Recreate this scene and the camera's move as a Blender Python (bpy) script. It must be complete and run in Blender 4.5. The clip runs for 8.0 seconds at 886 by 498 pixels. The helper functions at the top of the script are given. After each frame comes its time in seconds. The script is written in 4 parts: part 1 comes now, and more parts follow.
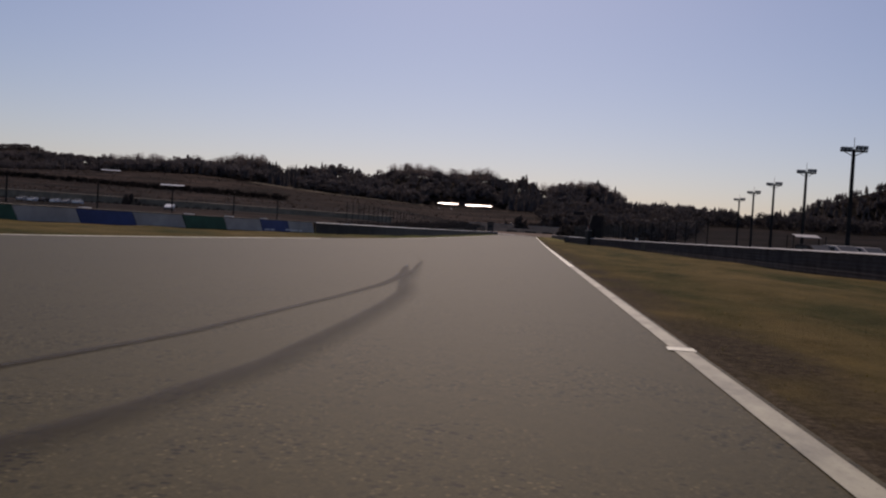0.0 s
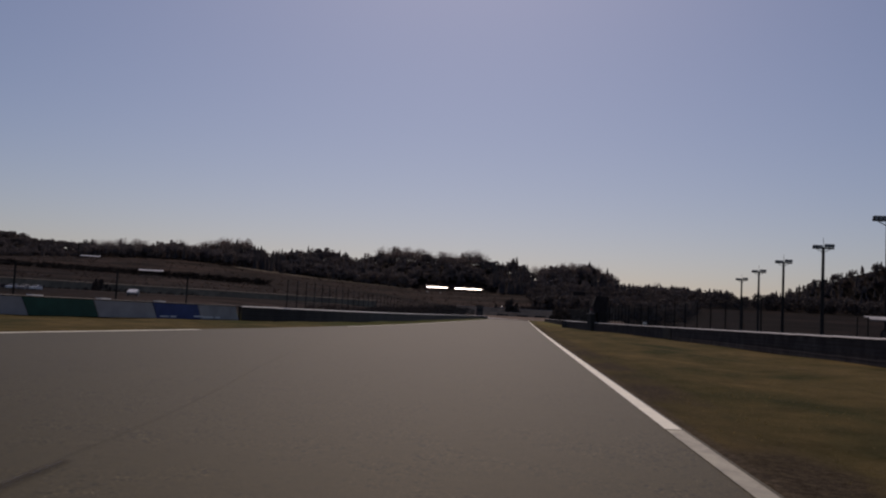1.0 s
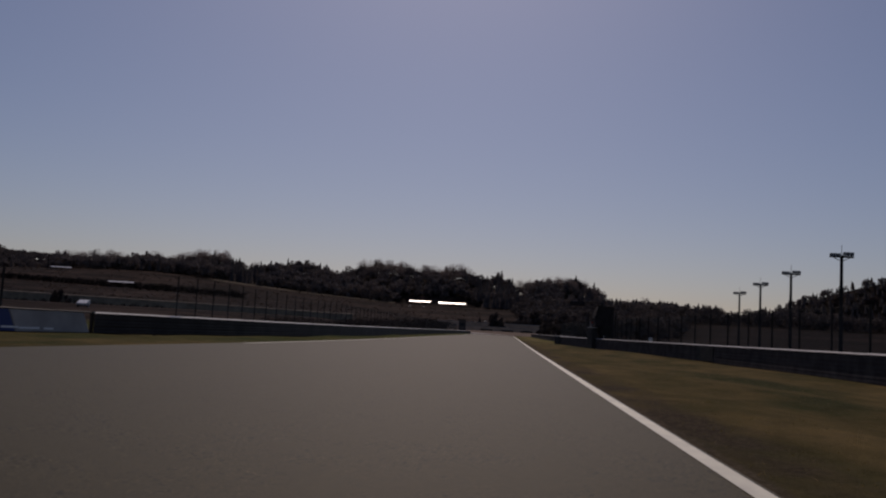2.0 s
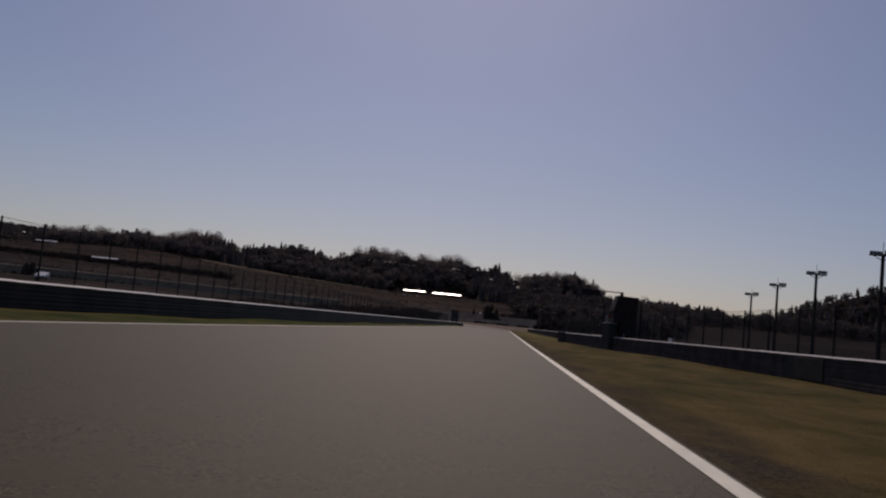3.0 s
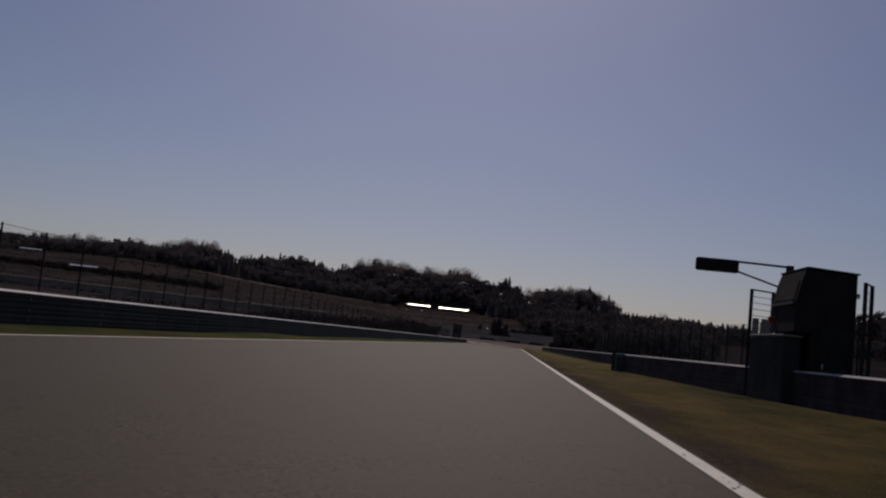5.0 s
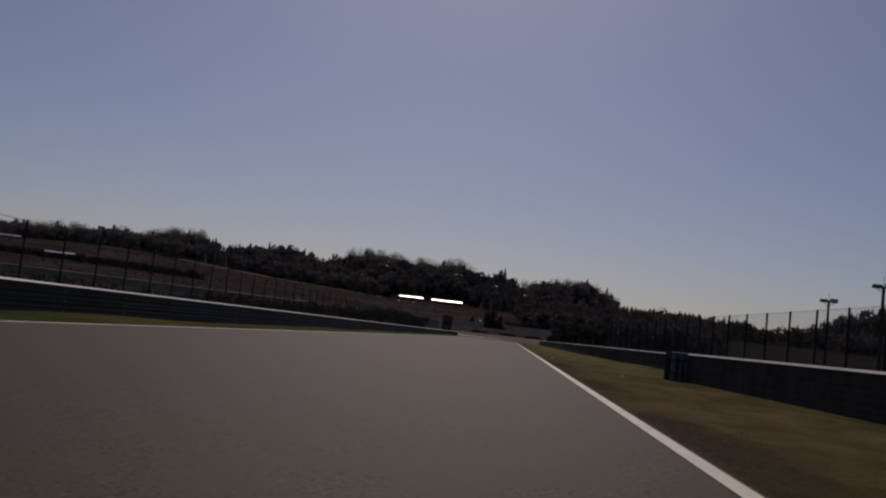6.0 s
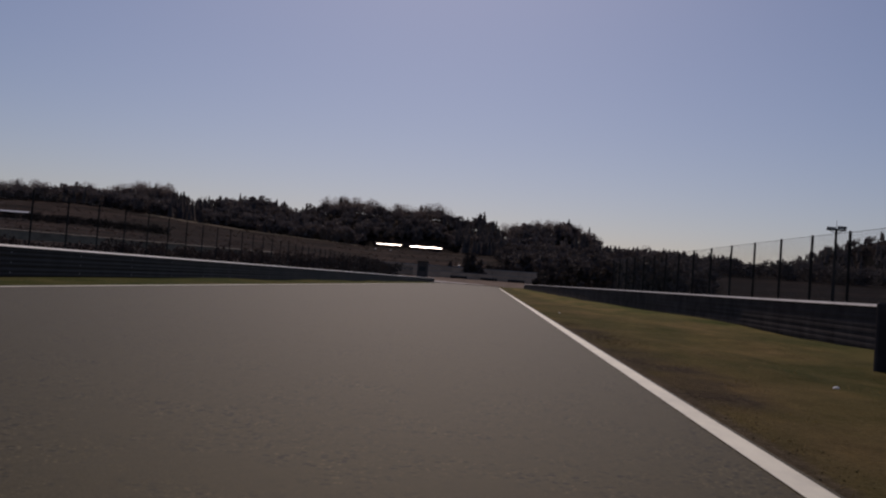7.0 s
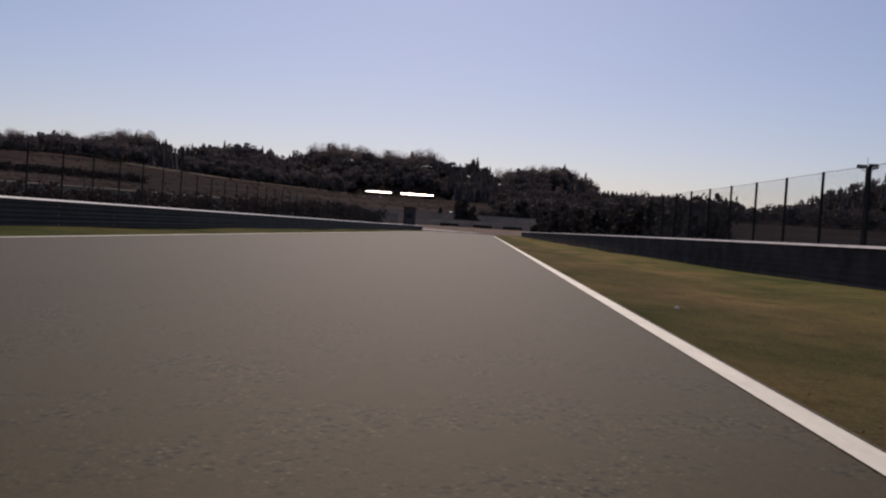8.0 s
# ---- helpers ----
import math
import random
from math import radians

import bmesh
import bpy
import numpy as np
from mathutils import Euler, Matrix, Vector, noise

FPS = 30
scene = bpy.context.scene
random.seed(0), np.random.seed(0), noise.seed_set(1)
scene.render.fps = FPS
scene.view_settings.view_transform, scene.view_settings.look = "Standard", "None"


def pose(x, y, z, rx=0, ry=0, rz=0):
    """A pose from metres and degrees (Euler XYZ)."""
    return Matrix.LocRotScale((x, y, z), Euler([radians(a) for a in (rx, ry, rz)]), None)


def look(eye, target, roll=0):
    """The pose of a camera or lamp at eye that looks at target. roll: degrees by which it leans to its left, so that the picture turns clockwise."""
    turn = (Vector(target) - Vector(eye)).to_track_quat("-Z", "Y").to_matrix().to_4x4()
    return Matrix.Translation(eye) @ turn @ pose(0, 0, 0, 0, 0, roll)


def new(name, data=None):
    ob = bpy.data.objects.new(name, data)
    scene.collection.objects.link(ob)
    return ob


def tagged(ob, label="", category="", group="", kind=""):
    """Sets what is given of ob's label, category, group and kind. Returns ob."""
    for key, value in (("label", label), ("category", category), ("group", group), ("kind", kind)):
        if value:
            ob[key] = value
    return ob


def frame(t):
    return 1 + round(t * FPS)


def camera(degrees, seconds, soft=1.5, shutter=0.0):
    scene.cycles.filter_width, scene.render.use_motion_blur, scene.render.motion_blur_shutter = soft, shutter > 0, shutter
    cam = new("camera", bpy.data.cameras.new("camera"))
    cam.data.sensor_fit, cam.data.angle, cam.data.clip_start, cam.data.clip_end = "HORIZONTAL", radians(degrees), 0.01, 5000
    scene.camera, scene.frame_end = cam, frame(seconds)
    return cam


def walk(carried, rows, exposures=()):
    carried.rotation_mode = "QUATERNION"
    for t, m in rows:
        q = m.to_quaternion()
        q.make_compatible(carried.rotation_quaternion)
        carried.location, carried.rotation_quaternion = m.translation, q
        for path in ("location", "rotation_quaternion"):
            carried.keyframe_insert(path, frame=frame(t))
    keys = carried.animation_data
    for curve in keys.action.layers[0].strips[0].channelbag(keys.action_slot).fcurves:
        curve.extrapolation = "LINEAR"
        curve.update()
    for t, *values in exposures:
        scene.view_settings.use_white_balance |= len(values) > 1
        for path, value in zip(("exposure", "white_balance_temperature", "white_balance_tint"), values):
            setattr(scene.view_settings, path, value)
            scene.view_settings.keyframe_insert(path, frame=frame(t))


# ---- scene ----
cam = camera(54.8, 8.0, soft=2.2)
# seconds, x, y, z, turn to the left, tilt up, lean
PATH = [
    (0.0, -1.067, -0.00, 1.036, 5.91, -1.40, 3.44),
    (0.5, -1.131, 8.46, 1.037, 5.19, -0.16, 3.43),
    (1.0, -1.278, 16.28, 1.100, 5.61, 4.27, 2.94),
    (1.5, -1.422, 24.73, 1.028, 5.15, 5.35, 3.68),
    (1.7, -1.459, 28.03, 1.014, 4.69, 5.47, 3.15),
    (2.8, -1.377, 45.73, 0.921, 4.44, 4.62, 4.77),
    (3.0, -1.358, 49.17, 0.896, 4.53, 4.77, 5.49),
    (3.5, -1.287, 57.97, 0.881, 4.92, 7.21, 4.49),
    (4.0, -1.372, 66.61, 0.841, 5.48, 5.76, 4.87),
    (4.5, -1.471, 75.80, 0.818, 5.27, 5.61, 5.61),
    (5.0, -1.486, 84.36, 0.807, 5.34, 5.83, 6.03),
    (5.2, -1.475, 87.82, 0.797, 5.18, 5.62, 5.77),
    (6.3, -1.359, 107.48, 0.741, 4.98, 5.25, 6.63),
    (6.5, -1.337, 110.94, 0.749, 4.33, 3.60, 4.53),
    (7.0, -1.311, 119.47, 0.768, 3.35, 2.01, 4.19),
    (7.5, -1.339, 127.94, 0.760, 3.54, 0.29, 2.12),
    (8.0, -1.360, 136.26, 0.725, 2.69, -1.42, 3.61),
]
walk(cam, [(t, pose(x, y, z, 90 + tilt, 0, turn) @ pose(0, 0, 0, 0, 0, lean)) for t, x, y, z, turn, tilt, lean in PATH],
     exposures=[(t, e - 0.04, k + 330, 27) for t, e, k in ((0.0, -0.42, 6560), (0.5, -0.42, 6580), (1.0, -0.8, 6500), (1.5, -1.2, 6350), (3.0, -0.92, 6450), (3.5, -1.25, 6300), (5.0, -1.25, 6300), (6.5, -1.07, 6430), (7.0, -0.8, 6400), (7.5, -0.45, 6500), (8.0, -0.25, 6500))])

# ---- daylight: clear spring sky, sun high ahead of the camera ----
SUN_UP, SUN_TURN = radians(44), radians(-5)
world = bpy.data.worlds.new("sky")
scene.world = world
world.use_nodes = True
wn = world.node_tree.nodes
sky = wn.new("ShaderNodeTexSky")
sky.sky_type, sky.sun_disc = "NISHITA", False
sky.sun_elevation, sky.sun_rotation = SUN_UP, SUN_TURN
sky.air_density, sky.dust_density, sky.ozone_density = 1.0, 0.9, 3.8
wn["Background"].inputs[1].default_value = 0.09
world.node_tree.links.new(sky.outputs[0], wn["Background"].inputs[0])
sun = new("sun", bpy.data.lights.new("sun", "SUN"))
sun.data.energy, sun.data.angle, sun.data.color = 3.2, radians(0.53), (1.0, 0.91, 0.76)
sun_way = Vector((math.sin(SUN_TURN) * math.cos(SUN_UP), math.cos(SUN_TURN) * math.cos(SUN_UP), math.sin(SUN_UP)))
sun.matrix_world = look(sun_way * 50, (0, 0, 0))


# ---- materials ----
def shader(name, rough=0.8, metal=0.0, spec=0.5):
    m = bpy.data.materials.new(name)
    m.use_nodes = True
    nt = m.node_tree
    b = nt.nodes["Principled BSDF"]
    b.inputs["Roughness"].default_value = rough
    b.inputs["Metallic"].default_value = metal
    b.inputs["Specular IOR Level"].default_value = spec
    return m, nt, b


def noise_tex(nt, scale, detail=4, rough=0.6, stretch=(1, 1, 1)):
    co, mp, n = nt.nodes.new("ShaderNodeNewGeometry"), nt.nodes.new("ShaderNodeMapping"), nt.nodes.new("ShaderNodeTexNoise")
    mp.inputs["Scale"].default_value = stretch
    nt.links.new(co.outputs["Position"], mp.inputs[0])
    nt.links.new(mp.outputs[0], n.inputs["Vector"])
    n.inputs["Scale"].default_value, n.inputs["Detail"].default_value, n.inputs["Roughness"].default_value = scale, detail, rough
    return n.outputs["Fac"]


def ramp(nt, fac, stops):
    r = nt.nodes.new("ShaderNodeValToRGB")
    while len(r.color_ramp.elements) < len(stops):
        r.color_ramp.elements.new(0.5)
    for e, (p, c) in zip(r.color_ramp.elements, stops):
        e.position, e.color = p, (*c, 1) if len(c) == 3 else c
    nt.links.new(fac, r.inputs[0])
    return r.outputs[0]


def mix(nt, fac, a, b, mode="MIX"):
    n = nt.nodes.new("ShaderNodeMix")
    n.data_type, n.blend_type = "RGBA", mode
    for sock, v in ((n.inputs[0], fac), (n.inputs[6], a), (n.inputs[7], b)):
        if isinstance(v, (int, float)):
            sock.default_value = v
        elif isinstance(v, tuple):
            sock.default_value = (*v, 1)
        else:
            nt.links.new(v, sock)
    return n.outputs[2]


def bump(nt, b, fac, strength, dist):
    n = nt.nodes.new("ShaderNodeBump")
    n.inputs["Strength"].default_value, n.inputs["Distance"].default_value = strength, dist
    nt.links.new(fac, n.inputs["Height"])
    nt.links.new(n.outputs[0], b.inputs["Normal"])


def plain(name, col, rough=0.7, metal=0.0, spread=0.25, scale=3.0, grain=60.0, spec=0.35):
    """Paint, steel or plastic: one colour, with blotches, fine grain and a change from piece to piece."""
    m, nt, b = shader(name, rough, metal, 0.05 if rough > 0.8 else spec)
    dark, light = tuple(c * (1 - spread) for c in col), tuple(min(1, c * (1 + spread)) for c in col)
    base = ramp(nt, noise_tex(nt, scale, 5), [(0.3, dark), (0.7, light)])
    info = nt.nodes.new("ShaderNodeObjectInfo")
    tint = ramp(nt, info.outputs["Random"], [(0, (0.86, 0.86, 0.86)), (1, (1, 1, 1))])
    nt.links.new(mix(nt, 1.0, base, tint, "MULTIPLY"), b.inputs["Base Color"])
    bump(nt, b, noise_tex(nt, grain, 3), 0.15, 0.004)
    return m


def asphalt_mat():
    """Old brown-grey asphalt: fine grit, with single pale stones and dark pits."""
    m, nt, b = shader("asphalt", 0.7, 0.0, 0.095)
    co = nt.nodes.new("ShaderNodeNewGeometry")

    # Amber gloss tint puts the warmth of the sun glare into the road
    b.inputs["Specular Tint"].default_value = (1.0, 0.84, 0.58, 1)
    # the surface is open in patches and closed by wear between them
    open_parts = ramp(nt, noise_tex(nt, 1.4, 5, 0.7), [(0.43, (0.06, 0.06, 0.06)), (0.58, (1, 1, 1))])

    def cells(scale, far, near, keep, colour):
        """Single spots on some cells only; white elsewhere."""
        v = nt.nodes.new("ShaderNodeTexVoronoi")
        v.inputs["Scale"].default_value = scale
        shake = nt.nodes.new("ShaderNodeTexNoise")
        shake.inputs["Scale"].default_value, shake.inputs["Detail"].default_value = scale * 0.6, 3
        nt.links.new(co.outputs["Position"], shake.inputs["Vector"])
        push = nt.nodes.new("ShaderNodeVectorMath")
        push.operation = "MULTIPLY_ADD"
        push.inputs[1].default_value = (0.9 / scale, 0.9 / scale, 0.9 / scale)
        nt.links.new(shake.outputs["Color"], push.inputs[0])
        nt.links.new(co.outputs["Position"], push.inputs[2])
        nt.links.new(push.outputs[0], v.inputs["Vector"])
        spot = ramp(nt, v.outputs["Distance"], [(near, (1, 1, 1)), (far, (0, 0, 0))])
        pick = ramp(nt, v.outputs["Color"], [(keep, (0, 0, 0)), (keep + 0.12, (1, 1, 1))])
        pick = mix(nt, 1.0, pick, open_parts, "MULTIPLY")
        return mix(nt, mix(nt, 1.0, spot, pick, "MULTIPLY"), (1.0, 1.0, 1.0), colour)

    fine = noise_tex(nt, 170, 4, 0.8)
    grit = ramp(nt, noise_tex(nt, 85, 5, 0.85), [(0.30, (0.0225, 0.0182, 0.0085)), (0.5, (0.048, 0.0395, 0.0155)), (0.70, (0.097, 0.081, 0.040))])
    worn = ramp(nt, noise_tex(nt, 0.35, 5, 0.6, (1, 0.12, 1)), [(0.3, (0.93, 0.93, 0.94)), (0.7, (1.07, 1.06, 1.04))])
    coarse = ramp(nt, noise_tex(nt, 9, 5, 0.75), [(0.3, (0.86, 0.86, 0.86)), (0.7, (1.12, 1.11, 1.10))])
    c = mix(nt, 1.0, mix(nt, 1.0, grit, worn, "MULTIPLY"), coarse, "MULTIPLY")
    c = mix(nt, 1.0, c, cells(26, 0.54, 0.28, 0.46, (0.08, 0.08, 0.09)), "MULTIPLY")
    c = mix(nt, 1.0, c, cells(40, 0.44, 0.24, 0.56, (2.6, 2.6, 3.0)), "MULTIPLY")
    nt.links.new(c, b.inputs["Base Color"])
    nt.links.new(ramp(nt, fine, [(0.3, (0.52, 0.52, 0.52)), (0.7, (0.68, 0.68, 0.68))]), b.inputs["Roughness"])
    bump(nt, b, fine, 0.35, 0.004)
    return m


def line_mat(name, worn):
    """White road paint: cracked, dirty, scuffed by tyres."""
    m, nt, b = shader(name, 0.6)
    dirt = ramp(nt, noise_tex(nt, 3.2, 6, 0.7, (1, 0.5, 1)), [(0.35 if worn else 0.2, (0.16, 0.147, 0.098) if worn else (0.50, 0.485, 0.39)), (0.62, (0.34, 0.315, 0.215) if worn else (0.75, 0.725, 0.57))])
    chips = ramp(nt, noise_tex(nt, 34, 5, 0.7), [(0.30 if worn else 0.24, (0.35, 0.34, 0.33)), (0.38 if worn else 0.3, (1, 1, 1))])
    nt.links.new(mix(nt, 1.0, dirt, chips, "MULTIPLY"), b.inputs["Base Color"])
    bump(nt, b, noise_tex(nt, 90, 3), 0.4, 0.004)
    return m


def rubber_mat(name, profile):
    """Tyre rubber rubbed into the asphalt: patchy, strongest where the tyre's edge ran; profile: across, strength."""
    m, nt, b = shader(name, 0.75, 0.0, 0.2)
    b.inputs["Base Color"].default_value = (0.016, 0.012, 0.009, 1)
    uv, split = nt.nodes.new("ShaderNodeUVMap"), nt.nodes.new("ShaderNodeSeparateXYZ")
    nt.links.new(uv.outputs[0], split.inputs[0])
    across = ramp(nt, split.outputs[0], [(p, (v, v, v)) for p, v in profile])
    patchy = ramp(nt, noise_tex(nt, 30, 5, 0.75, (1, 0.12, 1)), [(0.3, (0.55, 0.55, 0.55)), (0.65, (1, 1, 1))])
    nt.links.new(mix(nt, 1.0, across, patchy, "MULTIPLY"), b.inputs["Alpha"])
    return m


def grass_mat():
    """Dry turf, straw to olive, in patches of a few metres and in tufts."""
    m, nt, b = shader("dry_turf", 0.95, 0.0, 0.02)
    patches = noise_tex(nt, 0.34, 6, 0.62, (1, 0.4, 1))
    dry = ramp(nt, patches, [(0.36, (0.052, 0.052, 0.021)), (0.50, (0.104, 0.080, 0.033)), (0.64, (0.150, 0.108, 0.048))])
    fresh = ramp(nt, patches, [(0.34, (0.066, 0.084, 0.030)), (0.50, (0.138, 0.124, 0.053)), (0.66, (0.205, 0.152, 0.078))])
    geo, split, along_y = nt.nodes.new("ShaderNodeNewGeometry"), nt.nodes.new("ShaderNodeSeparateXYZ"), nt.nodes.new("ShaderNodeMapRange")
    nt.links.new(geo.outputs["Position"], split.inputs[0])
    nt.links.new(split.outputs["Y"], along_y.inputs[0])
    along_y.inputs[1].default_value, along_y.inputs[2].default_value = 105.0, 165.0
    far_side, either = nt.nodes.new("ShaderNodeMath"), nt.nodes.new("ShaderNodeMath")
    far_side.operation, either.operation = "LESS_THAN", "MAXIMUM"
    far_side.inputs[1].default_value = -8.0
    past = nt.nodes.new("ShaderNodeMapRange")
    past.inputs[1].default_value, past.inputs[2].default_value = 52.0, 80.0
    nt.links.new(split.outputs["Y"], past.inputs[0])
    both = nt.nodes.new("ShaderNodeMath")
    both.operation = "MULTIPLY"
    nt.links.new(far_side.outputs[0], both.inputs[0])
    nt.links.new(past.outputs[0], both.inputs[1])
    nt.links.new(split.outputs["X"], far_side.inputs[0])
    nt.links.new(both.outputs[0], either.inputs[0])
    nt.links.new(along_y.outputs[0], either.inputs[1])
    big = mix(nt, either.outputs[0], dry, fresh)
    big = mix(nt, both.outputs[0], big, mix(nt, 1.0, big, (0.62, 0.80, 0.60), "MULTIPLY"))
    tufts = ramp(nt, noise_tex(nt, 1.3, 7, 0.72, (1, 0.8, 1)), [(0.32, (0.68, 0.68, 0.64)), (0.50, (1, 1, 1)), (0.68, (1.1, 1.07, 1.0))])
    big = mix(nt, 1.0, big, tufts, "MULTIPLY")
    mid = ramp(nt, noise_tex(nt, 1.6, 6, 0.7, (1, 0.45, 1)), [(0.3, (0.82, 0.86, 0.74)), (0.55, (1.1, 1.1, 1.1)), (0.75, (1.3, 1.22, 1.05))])
    fine = ramp(nt, noise_tex(nt, 38, 4, 0.7), [(0.25, (0.55, 0.55, 0.5)), (0.7, (1.2, 1.2, 1.2))])
    green = mix(nt, 1.0, mix(nt, 1.0, big, mid, "MULTIPLY"), fine, "MULTIPLY")

    def op(kind, a, c):
        n = nt.nodes.new("ShaderNodeMath")
        n.operation, n.use_clamp = kind, kind in ("MULTIPLY", "MAXIMUM")
        for sock, v in zip(n.inputs, (a, c)):
            if isinstance(v, (int, float)):
                sock.default_value = v
            else:
                nt.links.new(v, sock)
        return n.outputs[0]

    def scaled(v, by):
        n = nt.nodes.new("ShaderNodeMath")
        n.operation = "MULTIPLY"
        nt.links.new(v, n.inputs[0])
        n.inputs[1].default_value = by
        return n.outputs[0]

    def past_edge(v, edge, width):
        return op("MULTIPLY", op("DIVIDE", op("SUBTRACT", v, edge), width), 1.0)

    # the mown strip: worn and dull beside the line, bleached in the middle, greener along the guardrail
    wander = op("SUBTRACT", noise_tex(nt, 0.45, 4, 0.6, (1, 0.25, 1)), 0.5)
    strip = op("DIVIDE", op("ADD", split.outputs["X"], scaled(wander, 3.2)), 8.0)
    mown = ramp(nt, strip, [(0.02, (0.86, 0.78, 0.76)), (0.20, (0.78, 0.76, 0.70)), (0.34, (1.24, 1.10, 1.02)), (0.56, (1.16, 1.06, 0.96)), (0.70, (0.84, 0.96, 0.78))])
    green = mix(nt, either.outputs[0], green, mix(nt, 1.0, green, mown, "MULTIPLY"))

    # soil trodden bare in patches beside the line, with a dusty shoulder along the asphalt
    crumble = scaled(op("SUBTRACT", noise_tex(nt, 1.5, 6, 0.75, (1, 0.6, 1)), 0.5), 1.3)
    beside = scaled(op("ADD", split.outputs["X"], crumble), 0.5)
    bare = ramp(nt, beside, [(0.06, (0.2, 0.2, 0.2)), (0.14, (1, 1, 1)), (0.38, (1, 1, 1)), (0.58, (0, 0, 0))])
    where = ramp(nt, noise_tex(nt, 0.22, 5, 0.6), [(0.44, (0.15, 0.15, 0.15)), (0.56, (1, 1, 1))])
    near_track = op("MULTIPLY", op("GREATER_THAN", split.outputs["X"], 0.0), op("SUBTRACT", 1.0, past_edge(op("ADD", split.outputs["Y"], scaled(crumble, 3.0)), 138.0, 2.5)))
    soil = ramp(nt, noise_tex(nt, 14, 6, 0.8), [(0.30, (0.022, 0.016, 0.011)), (0.50, (0.062, 0.047, 0.030)), (0.68, (0.13, 0.098, 0.062))])
    green = mix(nt, op("MULTIPLY", near_track, mix(nt, 1.0, bare, where, "MULTIPLY")), green, soil)
    dusty = op("MULTIPLY", near_track, ramp(nt, scaled(op("ADD", split.outputs["X"], scaled(crumble, 0.18)), 1.0), [(0.27, (0.7, 0.7, 0.7)), (0.36, (0, 0, 0))]))
    green = mix(nt, dusty, green, mix(nt, 1.0, soil, (1.5, 1.55, 1.75), "MULTIPLY"))

    # dead leaves and bare scrub soil on the banks and under the woods, with ragged edges
    ragged = op("SUBTRACT", noise_tex(nt, 0.09, 6, 0.65), 0.5)
    far = past_edge(op("ADD", split.outputs["Y"], scaled(ragged, 40.0)), 300.0, 8.0)
    slope = past_edge(op("ADD", op("SUBTRACT", split.outputs["X"], scaled(split.outputs["Y"], 0.05)), scaled(ragged, 30.0)), 27.0, 6.0)
    left_bank = op("MULTIPLY", past_edge(op("SUBTRACT", scaled(ragged, 10.0), split.outputs["X"]), 19.5, 4.0),
                   past_edge(op("ADD", split.outputs["Y"], scaled(ragged, 60.0)), 85.0, 30.0))
    litter = ramp(nt, noise_tex(nt, 0.06, 6, 0.65, (0.3, 1, 1)), [(0.40, (0.009, 0.0068, 0.006)), (0.5, (0.026, 0.0185, 0.0155)), (0.60, (0.060, 0.042, 0.035))])
    leaves = mix(nt, 1.0, litter, ramp(nt, noise_tex(nt, 1.2, 6, 0.75), [(0.25, (0.7, 0.7, 0.7)), (0.7, (1.2, 1.2, 1.15))]), "MULTIPLY")
    leaves = mix(nt, 1.0, leaves, ramp(nt, noise_tex(nt, 0.20, 6, 0.7, (0.55, 1, 1)), [(0.38, (0.38, 0.36, 0.36)), (0.52, (0.88, 0.85, 0.85)), (0.64, (1.25, 1.2, 1.2))]), "MULTIPLY")
    # right slope: dark ground, its colour lowered further for lens falloff
    slope_litter = mix(nt, 1.0, leaves, (0.46, 0.44, 0.46), "MULTIPLY")
    ground_col = mix(nt, op("MAXIMUM", far, left_bank), green, leaves)
    nt.links.new(mix(nt, slope, ground_col, slope_litter), b.inputs["Base Color"])
    bump(nt, b, noise_tex(nt, 26, 5, 0.7), 0.8, 0.05)
    return m


def leaf_mat(name, a, c, rough=0.85, thin=0.0):
    """Foliage or twigs: the colour changes from clump to clump."""
    m, nt, b = shader(name, rough, 0.0, 0.08)
    geo = nt.nodes.new("ShaderNodeNewGeometry")
    isl = ramp(nt, geo.outputs["Random Per Island"], [(0, a), (1, c)])
    big = ramp(nt, noise_tex(nt, 0.05, 3), [(0.3, (0.7, 0.72, 0.75)), (0.7, (1.2, 1.12, 1.0))])
    col = mix(nt, 1.0, isl, big, "MULTIPLY")
    nt.links.new(col, b.inputs["Base Color"])
    if thin:
        tr, ms = nt.nodes.new("ShaderNodeBsdfTranslucent"), nt.nodes.new("ShaderNodeMixShader")
        nt.links.new(col, tr.inputs[0])
        ms.inputs[0].default_value = thin
        nt.links.new(b.outputs[0], ms.inputs[1])
        nt.links.new(tr.outputs[0], ms.inputs[2])
        nt.links.new(ms.outputs[0], nt.nodes["Material Output"].inputs[0])
    return m


ASPHALT, TURF = asphalt_mat(), grass_mat()
RUBBER = rubber_mat("tyre_rubber", ((0.0, 0.0), (0.22, 0.78), (0.6, 0.78), (1.0, 0.0)))
RUBBER_WIDE = rubber_mat("wide_tyre_rubber", ((0.0, 0.0), (0.14, 0.60), (0.34, 0.56), (0.62, 0.28), (1.0, 0.0)))
RUBBER_THIN = rubber_mat("thin_tyre_rubber", ((0.0, 0.0), (0.5, 0.16), (1.0, 0.0)))
PAINT, PAINT_WORN = line_mat("road_paint", False), line_mat("worn_road_paint", True)
STRAW = leaf_mat("grass_blades", (0.14, 0.122, 0.048), (0.21, 0.16, 0.075), thin=0.65)
# Ridge woods: distant haze is put into these two lifted, greyed leaf colours
NEEDLES = leaf_mat("hazed_conifer_needles", (0.101, 0.089, 0.088), (0.131, 0.114, 0.110), thin=0.15)
EVERGREEN = leaf_mat("hazed_evergreen_leaves", (0.142, 0.122, 0.119), (0.167, 0.144, 0.140), thin=0.18)
